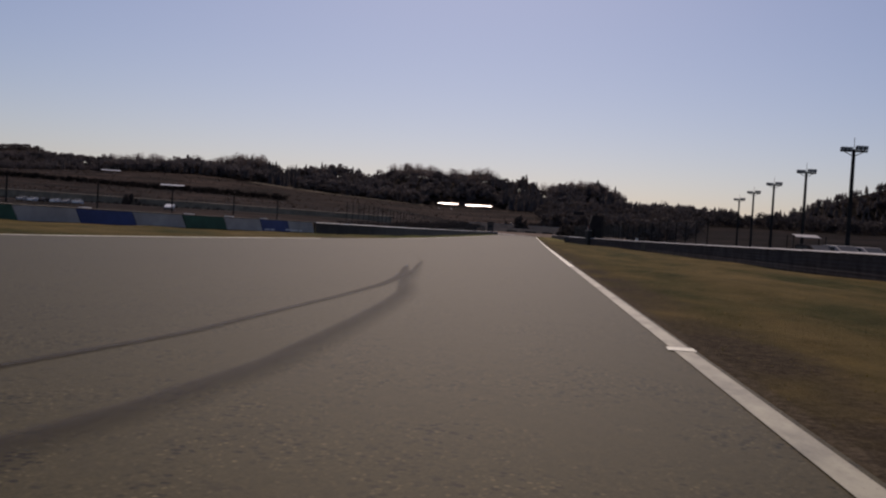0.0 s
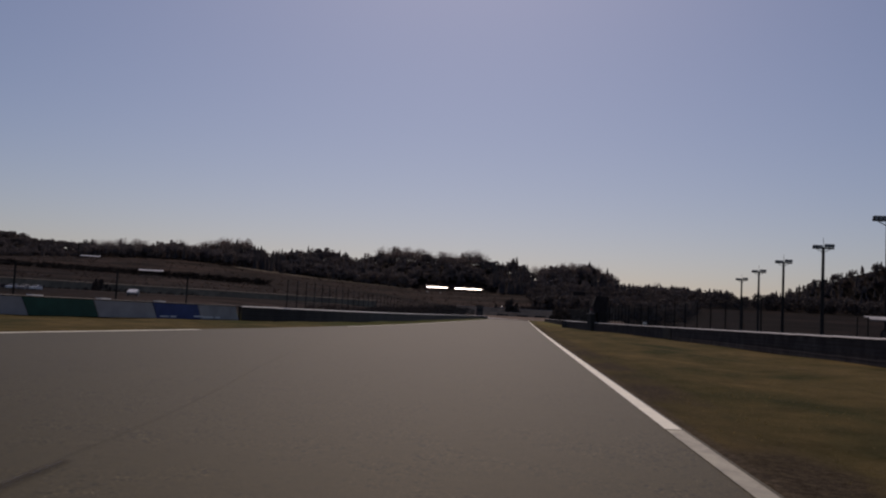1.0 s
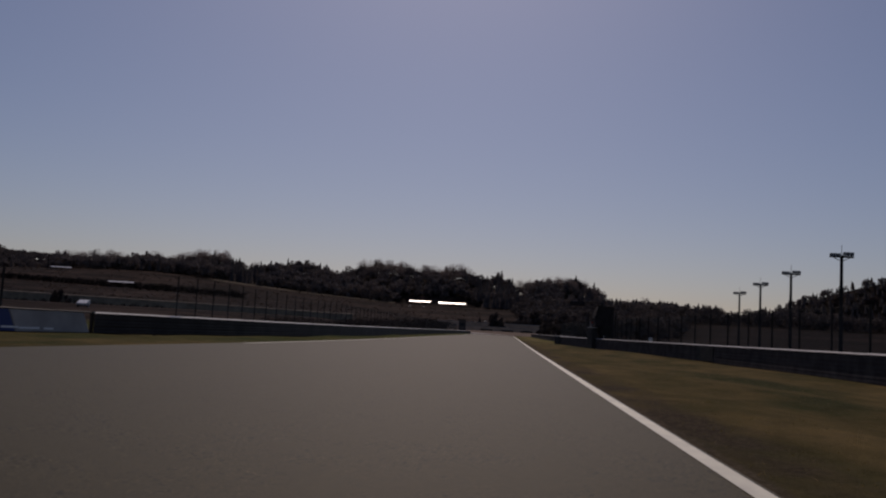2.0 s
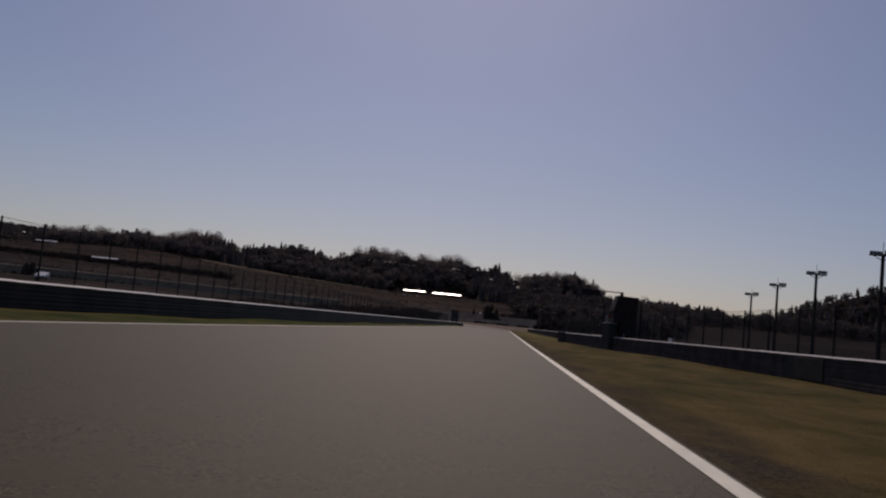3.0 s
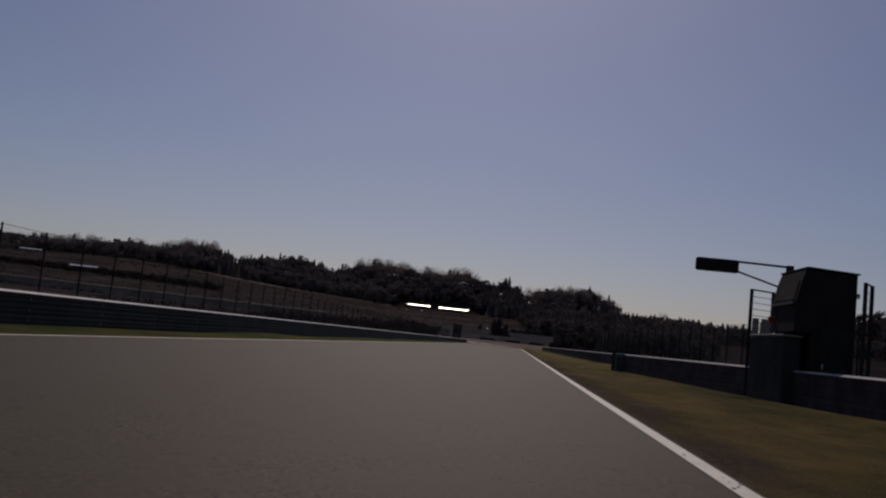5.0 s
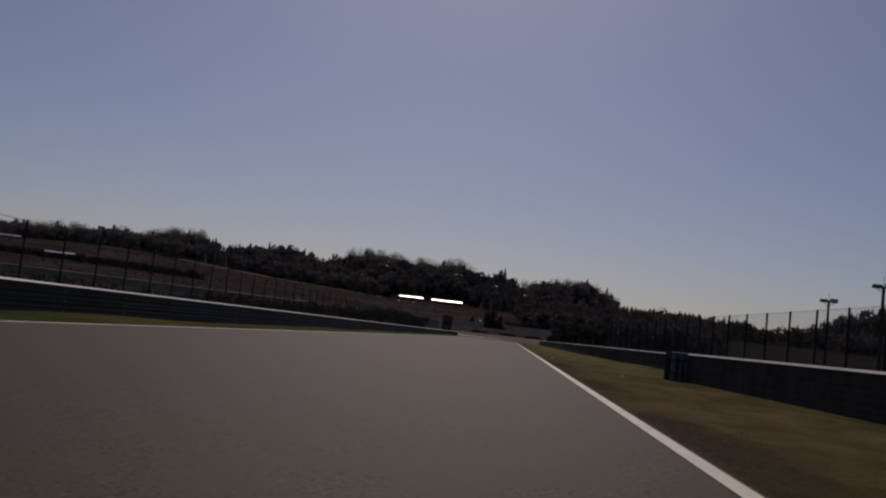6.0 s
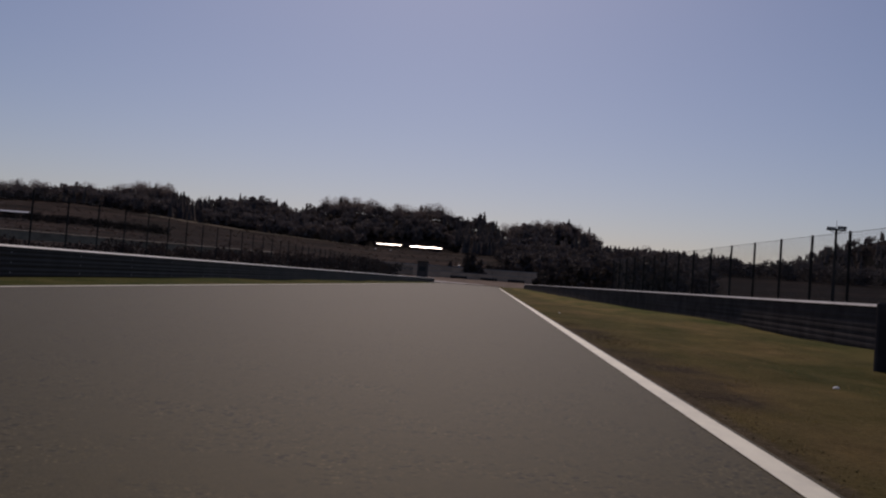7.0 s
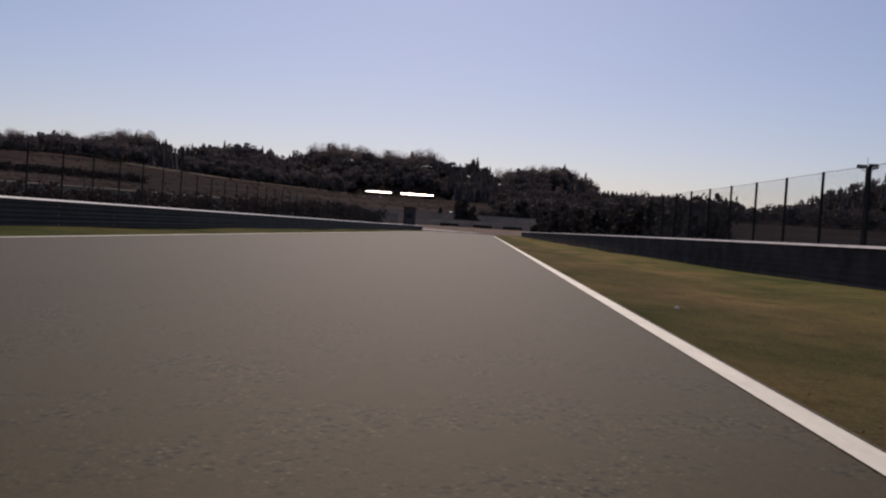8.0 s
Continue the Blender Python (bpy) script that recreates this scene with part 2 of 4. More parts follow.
RUSSET = leaf_mat("russet_scrub", (0.100, 0.074, 0.066), (0.120, 0.090, 0.080), thin=0.15)
TWIGS = leaf_mat("bare_twigs", (0.17, 0.142, 0.138), (0.23, 0.20, 0.196), thin=0.4)
BARK = plain("bark", (0.06, 0.048, 0.038), 0.9, 0, 0.4, 2, 20)
# Rail beam colours hold the shade on their faces in near-black
BEAM = plain("shade_dark_steel", (0.058, 0.050, 0.050), 0.9, 0.0, 0.35, 1.5, 40)
GALV = plain("shade_dark_galvanised_steel", (0.030, 0.025, 0.023), 0.65, 0.0, 0.4, 0.7, 40, 0.25)
PIPE = plain("grey_green_pipe", (0.10, 0.10, 0.098), 0.8, 0.0, 0.3, 2, 40)
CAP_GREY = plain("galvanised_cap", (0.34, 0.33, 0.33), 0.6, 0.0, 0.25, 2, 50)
# White enough to stand for sun on the left rail's top edge
CAP = plain("sunlit_cap_white", (0.82, 0.80, 0.74), 0.5, 0.0, 0.12, 2, 50)
POST = plain("dark_fence_steel", (0.034, 0.032, 0.031), 0.85, 0.0, 0.3, 2, 40)
WIRE = plain("fence_wire", (0.05, 0.048, 0.046), 0.7, 0.0, 0.2, 2, 40)
CHARCOAL = plain("charcoal_sheet", (0.034, 0.029, 0.031), 0.9, 0.0, 0.3, 1.2, 30)
BLACK = plain("black_plastic", (0.012, 0.012, 0.013), 0.5)
WHITE = plain("white_paint", (0.78, 0.78, 0.77), 0.45, 0, 0.05, 1.2, 30)
OFFWHITE = plain("weathered_white", (0.38, 0.355, 0.345), 0.8, 0, 0.18, 0.9, 30)
BLUE = plain("blue_cover", (0.045, 0.068, 0.19), 0.7, 0, 0.25, 0.9, 30)
GREEN = plain("green_cover", (0.020, 0.085, 0.055), 0.6, 0, 0.3, 0.9, 30)
CONCRETE = plain("grey_concrete", (0.30, 0.29, 0.28), 0.85, 0, 0.22, 0.6, 18)
SLATE = plain("moss_grey_concrete", (0.044, 0.043, 0.041), 0.85, 0, 0.3, 1.3, 18)
HATCH = plain("brown_black_hatch", (0.050, 0.044, 0.044), 0.9, 0, 0.25, 1.3, 18)
HUTWALL = plain("brown_hut_boards", (0.115, 0.092, 0.085), 0.85, 0, 0.25, 1.3, 18)
APRON = plain("reddish_gravel", (0.19, 0.145, 0.115), 0.95, 0, 0.25, 0.5, 12)
GLASS_DARK = plain("tinted_window", (0.012, 0.013, 0.015), 0.45, 0, 0.1)
LAMPGLASS = plain("lamp_glass", (0.22, 0.23, 0.24), 0.2)
RED = plain("red_plastic", (0.30, 0.03, 0.02), 0.5)
SOIL = plain("bare_soil", (0.050, 0.037, 0.026), 0.95, 0, 0.4, 8, 40)
PALEGRASS = plain("pale_dry_grass", (0.105, 0.085, 0.062), 0.95, 0, 0.3, 0.15, 4)
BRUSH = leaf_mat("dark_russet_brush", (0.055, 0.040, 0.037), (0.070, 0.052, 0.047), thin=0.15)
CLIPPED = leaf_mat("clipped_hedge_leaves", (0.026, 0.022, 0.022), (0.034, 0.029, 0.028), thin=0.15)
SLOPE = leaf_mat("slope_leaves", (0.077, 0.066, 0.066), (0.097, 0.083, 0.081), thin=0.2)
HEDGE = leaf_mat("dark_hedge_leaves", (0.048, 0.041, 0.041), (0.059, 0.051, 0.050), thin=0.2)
# Far walls: light orange tone offsets blue skylight and stands for haze
FARWALL = plain("haze_warmed_concrete", (0.52, 0.37, 0.27), 0.9, 0, 0.2, 0.4, 12)
CARWHITE = plain("glossy_white_car_paint", (0.74, 0.74, 0.75), 0.22, 0, 0.04, 1.2, 2, 0.6)
BANKWALL = plain("weathered_wall_concrete", (0.24, 0.20, 0.15), 0.9, 0, 0.3, 0.35, 12)
ROOFSHEET = plain("white_coated_sheet_roof", (0.85, 0.84, 0.80), 0.32, 0.3, 0.05, 1.2, 20)
COPING = plain("dirty_coping_concrete", (0.20, 0.175, 0.145), 0.9, 0, 0.3, 0.3, 12)


# ---- mesh helpers ----
def mesh_of(name, verts, faces, mat, smooth=False):
    me = bpy.data.meshes.new(name)
    me.from_pydata([tuple(v) for v in verts], [], [tuple(f) for f in faces])
    me.materials.append(mat)
    if smooth:
        me.polygons.foreach_set("use_smooth", [True] * len(me.polygons))
    me.update()
    return me


def from_bm(name, bm, mat):
    bmesh.ops.recalc_face_normals(bm, faces=bm.faces)
    me = bpy.data.meshes.new(name)
    bm.to_mesh(me)
    bm.free()
    me.materials.append(mat)
    return me


def part(name, me, parent, m=None, label=""):
    """One mesh object under a thing or a part; m places it in its parent's space."""
    ob = new(name, me)
    ob.parent = parent
    if m is not None:
        ob.matrix_local = m
    if label:
        ob["label"] = label
    return ob


def thing(name, m, label, category, group="", kind=""):
    ob = new(name)
    ob.empty_display_size = 0.2
    ob.matrix_world = m
    return tagged(ob, label, category, group, kind)


def box_bm(x0, y0, z0, x1, y1, z1, bevel=0.01, bm=None):
    own = bm is None
    bm = bm or bmesh.new()
    r = bmesh.ops.create_cube(bm, size=1, matrix=Matrix.LocRotScale(((x0 + x1) / 2, (y0 + y1) / 2, (z0 + z1) / 2), None, (x1 - x0, y1 - y0, z1 - z0)))
    if bevel and own:
        bmesh.ops.bevel(bm, geom=bm.edges[:], offset=bevel, segments=1, affect="EDGES", clamp_overlap=True)
    return bm


def box(name, mat, *a, bevel=0.01):
    return from_bm(name, box_bm(*a, bevel=bevel), mat)


def prism(name, mat, outline, axis, a, b, bevel=0.008):
    """An outline of (u, v) drawn out along x, y or z from a to b."""
    def at(u, v, w):
        return {"x": (w, u, v), "y": (u, w, v), "z": (u, v, w)}[axis]
    bm = bmesh.new()
    lo, hi = [bm.verts.new(at(u, v, a)) for u, v in outline], [bm.verts.new(at(u, v, b)) for u, v in outline]
    n = len(outline)
    bm.faces.new(lo)
    bm.faces.new(hi)
    for i in range(n):
        bm.faces.new((lo[i], lo[(i + 1) % n], hi[(i + 1) % n], hi[i]))
    if bevel:
        bmesh.ops.bevel(bm, geom=bm.edges[:], offset=bevel, segments=1, affect="EDGES", clamp_overlap=True)
    return from_bm(name, bm, mat)


def rod(name, mat, p, q, r, sides=8, r2=None):
    """A round bar from p to q, with closed ends."""
    p, q = Vector(p), Vector(q)
    bm = bmesh.new()
    turn = (q - p).to_track_quat("Z", "Y").to_matrix().to_4x4()
    bmesh.ops.create_cone(bm, cap_ends=True, segments=sides, radius1=r, radius2=r if r2 is None else r2, depth=(q - p).length, matrix=Matrix.Translation((p + q) / 2) @ turn)
    return from_bm(name, bm, mat)


def smooth(a, b, v):
    t = np.clip((np.asarray(v, float) - a) / (b - a), 0, 1)
    return t * t * (3 - 2 * t)


# ---- lie of the land ----
GRADE, GRADE_FROM, GRADE_TO = 0.0035, 32.7, 117.3


def road_z(y):
    """The track falls gently to y = 117 m and is level from there."""
    y = np.asarray(y, float)
    mid = GRADE * (GRADE_TO - y) ** 2 / (2 * (GRADE_TO - GRADE_FROM))
    return np.where(y > GRADE_TO, 0, np.where(y < GRADE_FROM, GRADE * ((GRADE_FROM + GRADE_TO) / 2 - np.maximum(y, -150)), mid))


# tree tops along the skyline, 725 m ahead: across, height
SKYLINE = ((-900, 45), (-481, 47.7), (-428, 48), (-367, 46), (-345, 49.5), (-326, 47), (-305, 50), (-285, 48), (-256, 54), (-240, 53.5), (-218, 44), (-187, 50), (-170, 51.5), (-143, 44.5), (-121, 52),
           (-103, 54.5), (-71, 51), (-40, 52.9), (-24, 46), (-10, 47.5), (5, 42), (20, 44), (35, 47), (50, 47.5), (57, 43.5), (63, 42), (68, 38), (78, 33), (90, 31), (105, 33), (130, 30.5), (150, 29.5), (163, 26), (172, 24), (186, 27.5), (207, 34.5), (229, 43.5), (250, 51), (280, 60), (350, 72), (470, 78), (900, 70))
SKY_X, SKY_Z = zip(*SKYLINE)
# heights of the spectator bank: across, at its middle terrace (y = 500) and its top (y = 640)
BANK_X = (-600, -424, -331, -270, -225, -190, -150, -105, -70, 0, 60, 130, 400)
BANK_500 = (17.5, 17.5, 17.0, 15.4, 14.2, 13.4, 11.8, 9.5, 7.5, 6.0, 6.5, 9.0, 9.0)
BANK_640 = (27, 27, 30, 31.5, 28.5, 25, 21.5, 18.8, 16.6, 16.6, 17, 17, 17)


def land(x, y):
    """Height of the ground anywhere."""
    x, y = np.asarray(x, float), np.asarray(y, float)
    left = 1 - smooth(-75, -35, x)
    h330 = 0.25 + 2.35 * left
    h345 = 0.8 + 3.5 * left
    mid, top = np.interp(x * 500 / np.clip(y, 330, 500), BANK_X, BANK_500), np.interp(x, BANK_X, BANK_640)
    bank = np.where(y < 330, h330 * smooth(150 + 150 * (1 - left), 300 + 30 * (1 - left), y), np.where(y < 345, h330 + (h345 - h330) * (y - 330) / 15,
           np.where(y < 500, h345 + (mid - h345) * (y - 345) / 155, mid + (top - mid) * np.minimum(1, (y - 500) / 140))))
    # the wooded ridge behind it
    ridge = np.interp(x / np.maximum(y, 1) * 725, SKY_X, SKY_Z) - 10.5 + 1.0 * (1 - smooth(-230, -180, x / np.maximum(y, 1) * 725)) + 3.0 * smooth(-365, -400, x / np.maximum(y, 1) * 725) + 4.0 * smooth(165, 200, x / np.maximum(y, 1) * 725)
    up = smooth(648, 725, y)
    z = bank * (1 - up) + np.maximum(ridge, 12) * up
    z = np.where(y > 735, z * (1 - 0.6 * smooth(735, 1000, y)), z)
    # a far mountain on the left
    z = z + 86 * np.exp(-(((x + 908) / 120) ** 2 + ((y - 1440) / 200) ** 2))
    near = 0.05 * np.sin(x * 0.9 + 1.3) * np.sin(y * 0.21) + 0.03 * np.sin(x * 2.3 + y * 0.37)
    verge = smooth(0.6, 3.0, x) + smooth(-12.5, -14.5, x)
    return road_z(y) + z + near * np.clip(verge, 0, 1) * (1 - smooth(150, 300, np.abs(x)))


def grid_mesh(name, xs, ys, height, mat, smooth_on=True):
    xs, ys = np.asarray(xs, float), np.asarray(ys, float)
    X, Y = np.meshgrid(xs, ys)
    v = np.stack([X, Y, height(X, Y)], -1).reshape(-1, 3)
    w = len(xs)
    i = (np.arange(len(ys) - 1)[:, None] * w + np.arange(w - 1)[None]).ravel()
    return mesh_of(name, v.tolist(), np.stack([i, i + 1, i + w + 1, i + w], 1).tolist(), mat, smooth_on)


def ribbon(name, mat, path, half, lift, step=1.0, height=road_z, thick=0.0):
    """A strip laid along a path of (x, y) or (x, y, half width), at lift over the height."""
    path = np.array(path, float)
    n = max(2, int(np.abs(np.diff(path[:, 1])).sum() / step))
    y = np.linspace(path[0, 1], path[-1, 1], n)
    x = np.interp(y, path[:, 1], path[:, 0])
    hw = np.interp(y, path[:, 1], path[:, 2]) if path.shape[1] > 2 else np.full(n, half)
    z = height(y) + lift
    v = np.concatenate([np.stack([x - hw, y, z], 1), np.stack([x + hw, y, z], 1)])
    f = [(i, i + n, i + n + 1, i + 1) for i in range(n - 1)]
    if thick:
        k = len(v)
        low = v.copy()
        low[:, 2] -= thick
        v = np.concatenate([v, low])
        f += [(i, i + 1, i + 1 + k, i + k) for i in range(n - 1)] + [(i + n + 1, i + n, i + n + k, i + n + 1 + k) for i in range(n - 1)]
    me = mesh_of(name, v.tolist(), f, mat)
    uv = me.uv_layers.new(name="across")
    for loop in me.loops:
        uv.data[loop.index].uv = (0.0 if loop.vertex_index % (2 * n) < n else 1.0, 0.0)
    return me


def spread(a, b, n, power):
    t = np.linspace(0, 1, n)
    return a + (b - a) * t ** power


gx = np.concatenate([-spread(30, 2600, 70, 2.2)[::-1], np.linspace(-29, -14, 24), np.linspace(-13.4, 0.125, 8), np.linspace(0.185, 12, 46), np.linspace(13, 29, 16), spread(30, 2600, 70, 2.2)])
gy = np.concatenate([-spread(21, 700, 20, 2.0)[::-1], np.linspace(-20, 200, 260), np.linspace(203, 327, 26), np.linspace(330, 345, 3), np.linspace(350, 760, 83), spread(770, 3600, 60, 1.7)])


def sheet(x, y):
    """The turf: a little under the asphalt, level with it at the edges."""
    under = (1 - smooth(0.125, 0.185, x)) * smooth(-14.5, -11.5, x) * (1 - smooth(290, 300, y))
    return land(x, y) - 0.012 - 0.10 * under


turf = grid_mesh("ground", gx, gy, sheet, TURF)
tagged(new("ground", turf), "dry straw-coloured turf with olive patches", "ground", kind="structure")

# ---- track ----
LEFT_EDGE = ((-27, -40), (-21, 0), (-14.2, 22), (-13.2, 30), (-12.5, 40), (-11.8, 50), (-11.3, 60), (-10.85, 75), (-10.68, 90), (-10.63, 110), (-10.63, 340))
le_x, le_y = zip(*LEFT_EDGE)
ry = np.concatenate([np.linspace(-60, 150, 211), np.linspace(151.5, 300, 100)])
cross = np.linspace(0, 1, 25)
left = np.interp(ry, le_y, le_x) - 0.35
rv, rf = [], []
for i, y in enumerate(ry):
    for c in cross:
        x = left[i] + (0.19 - left[i]) * c
        rv.append((x, y, float(road_z(y))))
w = len(cross)
rf = [(i * w + j, i * w + j + 1, i * w + j + w + 1, i * w + j + w) for i in range(len(ry) - 1) for j in range(w - 1)]
tagged(new("road", mesh_of("road", rv, rf, ASPHALT, True)), "worn grey-brown asphalt racing track", "track", kind="structure")
tagged(new("road_cross", ribbon("road_cross", ASPHALT, ((-6, 290, 34), (-6, 299, 34)), 34, 0.10, 2.0, lambda y: land(0, y))), "asphalt of the bend at the end of the straight", "track", kind="structure")
ax, ay = np.linspace(-40, 32, 37), np.linspace(298.5, 312.5, 15)
tagged(new("run_off", grid_mesh("run_off", ax, ay, lambda x, y: 0.02 + 1.25 * smooth(297, 314, y) + 0.05 * np.sin(1.7 * x + 0.9 * y), APRON)), "reddish gravel run-off rising to the far wall", "run-off", kind="structure")

lines = thing("edge_line", pose(0, 0, 0), "white painted edge line beside the turf", "road marking", kind="structure")
part("line", ribbon("line", PAINT_WORN, ((0.08, -40, 0.072), (0.08, 20, 0.07), (0.075, 24, 0.075)), 0.1, 0.006), lines, label="greyed and broken white line")
part("line_patch", ribbon("line_patch", PAINT, ((0.07, 6.35, 0.105), (0.08, 6.55, 0.10)), 0.12, 0.0095, 0.1), lines, label="brighter fresh patch of white paint")
part("line", ribbon("line", PAINT, ((0.075, 24.05), (0.075, 150), (0.06, 261)), 0.075, 0.006), lines)
part("line_end", ribbon("line_end", PAINT, ((0.85, 262.0, 0.85), (0.85, 263.6, 0.85)), 0.4, 0.10), lines)
far_line = thing("edge_line", pose(0, 0, 0), "thin white edge line by the grass verge", "road marking", kind="structure")
part("line", ribbon("line", PAINT, [(x - 0.13, y) for x, y in LEFT_EDGE if y < 44] + [(-12.25, 44.5)], 0.14, 0.006), far_line)
part("line", ribbon("line", PAINT, [(-11.15, 64)] + [(x - 0.075, y) for x, y in LEFT_EDGE if y > 64], 0.075, 0.006), far_line)

skids = thing("skid_mark", pose(0, 0, 0), "two dark curved tyre skid marks on asphalt", "skid mark", kind="structure")
STREAK_A = ((-3.95, -6, 1), (-3.56, 3.85, 1), (-3.3, 5.4, 1), (-3.2, 7.6, 1), (-3.12, 9.1, 1), (-3.06, 11.5, 1.4), (-3.11, 13, 1.7), (-3.27, 14.9, 1.9), (-3.48, 16.4, 1.6), (-3.70, 18.2, 0.4))
STREAK_B = ((-2.9, -6, 1), (-2.71, 2.55, 1), (-2.57, 3.2, 1), (-2.43, 4.5, 1), (-2.43, 6.4, 1), (-2.47, 8.4, 1), (-2.56, 10.2, 1), (-2.74, 11.5, 1.05), (-2.87, 12.3, 1.0), (-2.97, 13.2, 0.95), (-3.09, 14.5, 0.85), (-3.30, 16.5, 0.7), (-3.53, 18.7, 0.5), (-3.75, 20.8, 0.3))
part("streak", ribbon("streak", RUBBER, [(x + 0.01, y, 0.062 * s) for x, y, s in STREAK_A], 0.1, 0.005, 0.4), skids)
part("streak", ribbon("streak", RUBBER_WIDE, [(x + 0.045, y, 0.165 * s) for x, y, s in STREAK_B], 0.1, 0.009, 0.4), skids, label="broad blurred streak")
part("streak", ribbon("streak", RUBBER_THIN, ((-3.7, 20.3, 0.03), (-4.0, 22.6, 0.035), (-4.42, 25, 0.035), (-5.0, 28, 0.03), (-5.8, 32.5, 0.025), (-6.7, 38, 0.01)), 0.06, 0.005, 0.5), skids, label="faint older streak")

# dark chips knocked out of the line
chips = thing("paint_chip", pose(0, 0, 0), "small dark chips and holes in the white line", "road damage", kind="structure")
rnd = random.Random(5)
for k in range(46):
    y = rnd.choice((rnd.uniform(84, 92), rnd.uniform(110, 124), rnd.uniform(112, 122)))
    x, r = rnd.choice((rnd.uniform(0.02, 0.13), rnd.uniform(0.12, 0.16))), rnd.uniform(0.006, 0.018)
    vs = [(x + r * rnd.uniform(0.6, 1.3) * math.cos(a), y + 2.2 * r * rnd.uniform(0.6, 1.3) * math.sin(a), float(road_z(y)) + 0.0095) for a in np.linspace(0, 2 * math.pi, 8)[:-1]]
    part("chip", mesh_of("chip", vs, [tuple(range(7))], BLACK), chips)

# ---- turf blades on the verges: one sheet of uncountable grass ----
rg = np.random.RandomState(3)
n = 30000
bx = np.concatenate([0.175 + 5.2 * rg.rand(n) ** 1.4, -11.6 - 2.3 * rg.rand(9000)])
by = np.concatenate([-2 + 160 * rg.rand(n), 60 + 150 * rg.rand(9000)])
clump = np.sin(bx * 3.1 + 1.7 * np.sin(by * 1.3)) * np.sin(by * 2.1 + bx)
keep = (rg.rand(len(bx)) < 0.45 + 0.55 * (clump > 0.1)) & ~((bx > 5.2) & (by > 105)) & ((bx < 0) | (bx > 0.45 + 0.35 * np.sin(by * 0.9) * np.sin(by * 0.37)))
bx, by = bx[keep], by[keep]
n = len(bx)
bh = (0.008 + 0.016 * rg.rand(n)) * (1 + 0.5 * (clump[keep] > 0.5))
ba, bl = rg.rand(n) * 6.283, 0.03 + 0.05 * rg.rand(n)
bz = sheet(bx, by) - 0.004
wv = 0.004 + 0.006 * rg.rand(n)
v0 = np.stack([bx + wv * np.cos(ba), by + wv * np.sin(ba), bz], 1)
v1 = np.stack([bx - wv * np.cos(ba), by - wv * np.sin(ba), bz], 1)
v2 = np.stack([bx + bl * np.sin(ba), by - bl * np.cos(ba), bz + bh], 1)
tagged(new("grass", mesh_of("grass", np.stack([v0, v1, v2], 1).reshape(-1, 3).tolist(), np.arange(3 * n).reshape(-1, 3).tolist(), STRAW)),
       "short dry grass blades on the verge", "grass", kind="stuff")


# ---- guardrails: stacked steel beams, dark as in shade, on posts with a sun-pale cap ----
def w_beam(name, mat, deep):
    """One W-shaped beam along y, its face towards +x."""
    prof = [(0.030, 0.0), (0.030, 0.022), (0.030 + deep, 0.062), (0.030 + deep, 0.100), (0.034, 0.142), (0.030 + deep, 0.184), (0.030 + deep, 0.222), (0.030, 0.262), (0.030, 0.285)]
    prof = prof + [(x - 0.02, z) for x, z in reversed(prof)]
    return prism(name, mat, prof, "y", 0.0, 4.04, bevel=0)


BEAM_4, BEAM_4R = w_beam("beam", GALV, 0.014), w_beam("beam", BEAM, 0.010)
POST_G = box("post", POST, -0.16, -0.06, -0.3, -0.04, 0.06, 0.86, bevel=0.006)
BOLT = rod("bolt", CAP_GREY, (0.05, 0.1, 0.142), (0.066, 0.1, 0.142), 0.018, 6)
CAP_FORM = [(-0.09, -0.025), (0.075, -0.025), (0.080, -0.018), (0.035, 0.028), (-0.02, 0.034), (-0.09, 0.028)]
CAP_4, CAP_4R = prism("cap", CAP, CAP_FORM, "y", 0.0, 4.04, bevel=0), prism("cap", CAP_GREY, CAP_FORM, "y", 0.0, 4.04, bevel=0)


def along(path, step):
    """Points and headings at even steps along a path of (x, y)."""
    pts = [Vector((*p, 0)) for p in path]
    out, left_over = [], 0.0
    for a, b in zip(pts, pts[1:]):
        d = (b - a).length
        s = left_over
        while s < d:
            p = a.lerp(b, s / d)
            out.append((p.x, p.y, math.degrees(math.atan2(-(b.x - a.x), b.y - a.y))))
            s += step
        left_over = s - d
    return out


def guardrail(path, label, face, raise_by=0.0, top=0.86):
    """face: +1 when the beams look towards +x, -1 towards -x."""
    rail = thing("guardrail", pose(0, 0, 0), label, "guardrail")
    pts = along(path, 4.0)
    for (x, y, h), nxt in zip(pts, pts[1:] + [None]):
        if nxt:
            h = math.degrees(math.atan2(-(nxt[0] - x), nxt[1] - y))
        z = float(road_z(y)) + raise_by
        m = pose(x, y, z, 0, 0, h) @ Matrix.Diagonal((face, 1, 1, 1))
        for k in range(3):
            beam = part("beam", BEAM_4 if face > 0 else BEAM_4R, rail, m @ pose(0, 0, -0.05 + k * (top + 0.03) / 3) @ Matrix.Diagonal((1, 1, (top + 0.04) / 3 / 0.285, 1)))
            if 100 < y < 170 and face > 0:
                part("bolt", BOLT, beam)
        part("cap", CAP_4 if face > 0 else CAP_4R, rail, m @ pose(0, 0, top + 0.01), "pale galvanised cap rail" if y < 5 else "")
        part("post", POST_G, rail, m)
    return rail


LEFT_RAIL = ((-18.15, 66.3), (-16.5, 72.5), (-15.3, 80), (-14.7, 90), (-14.35, 105), (-14.3, 120), (-14.6, 170), (-14.8, 262), (-14.3, 280), (-13.2, 297))
guardrail(LEFT_RAIL, "dark steel guardrail with a pale cap rail", 1, top=0.80)
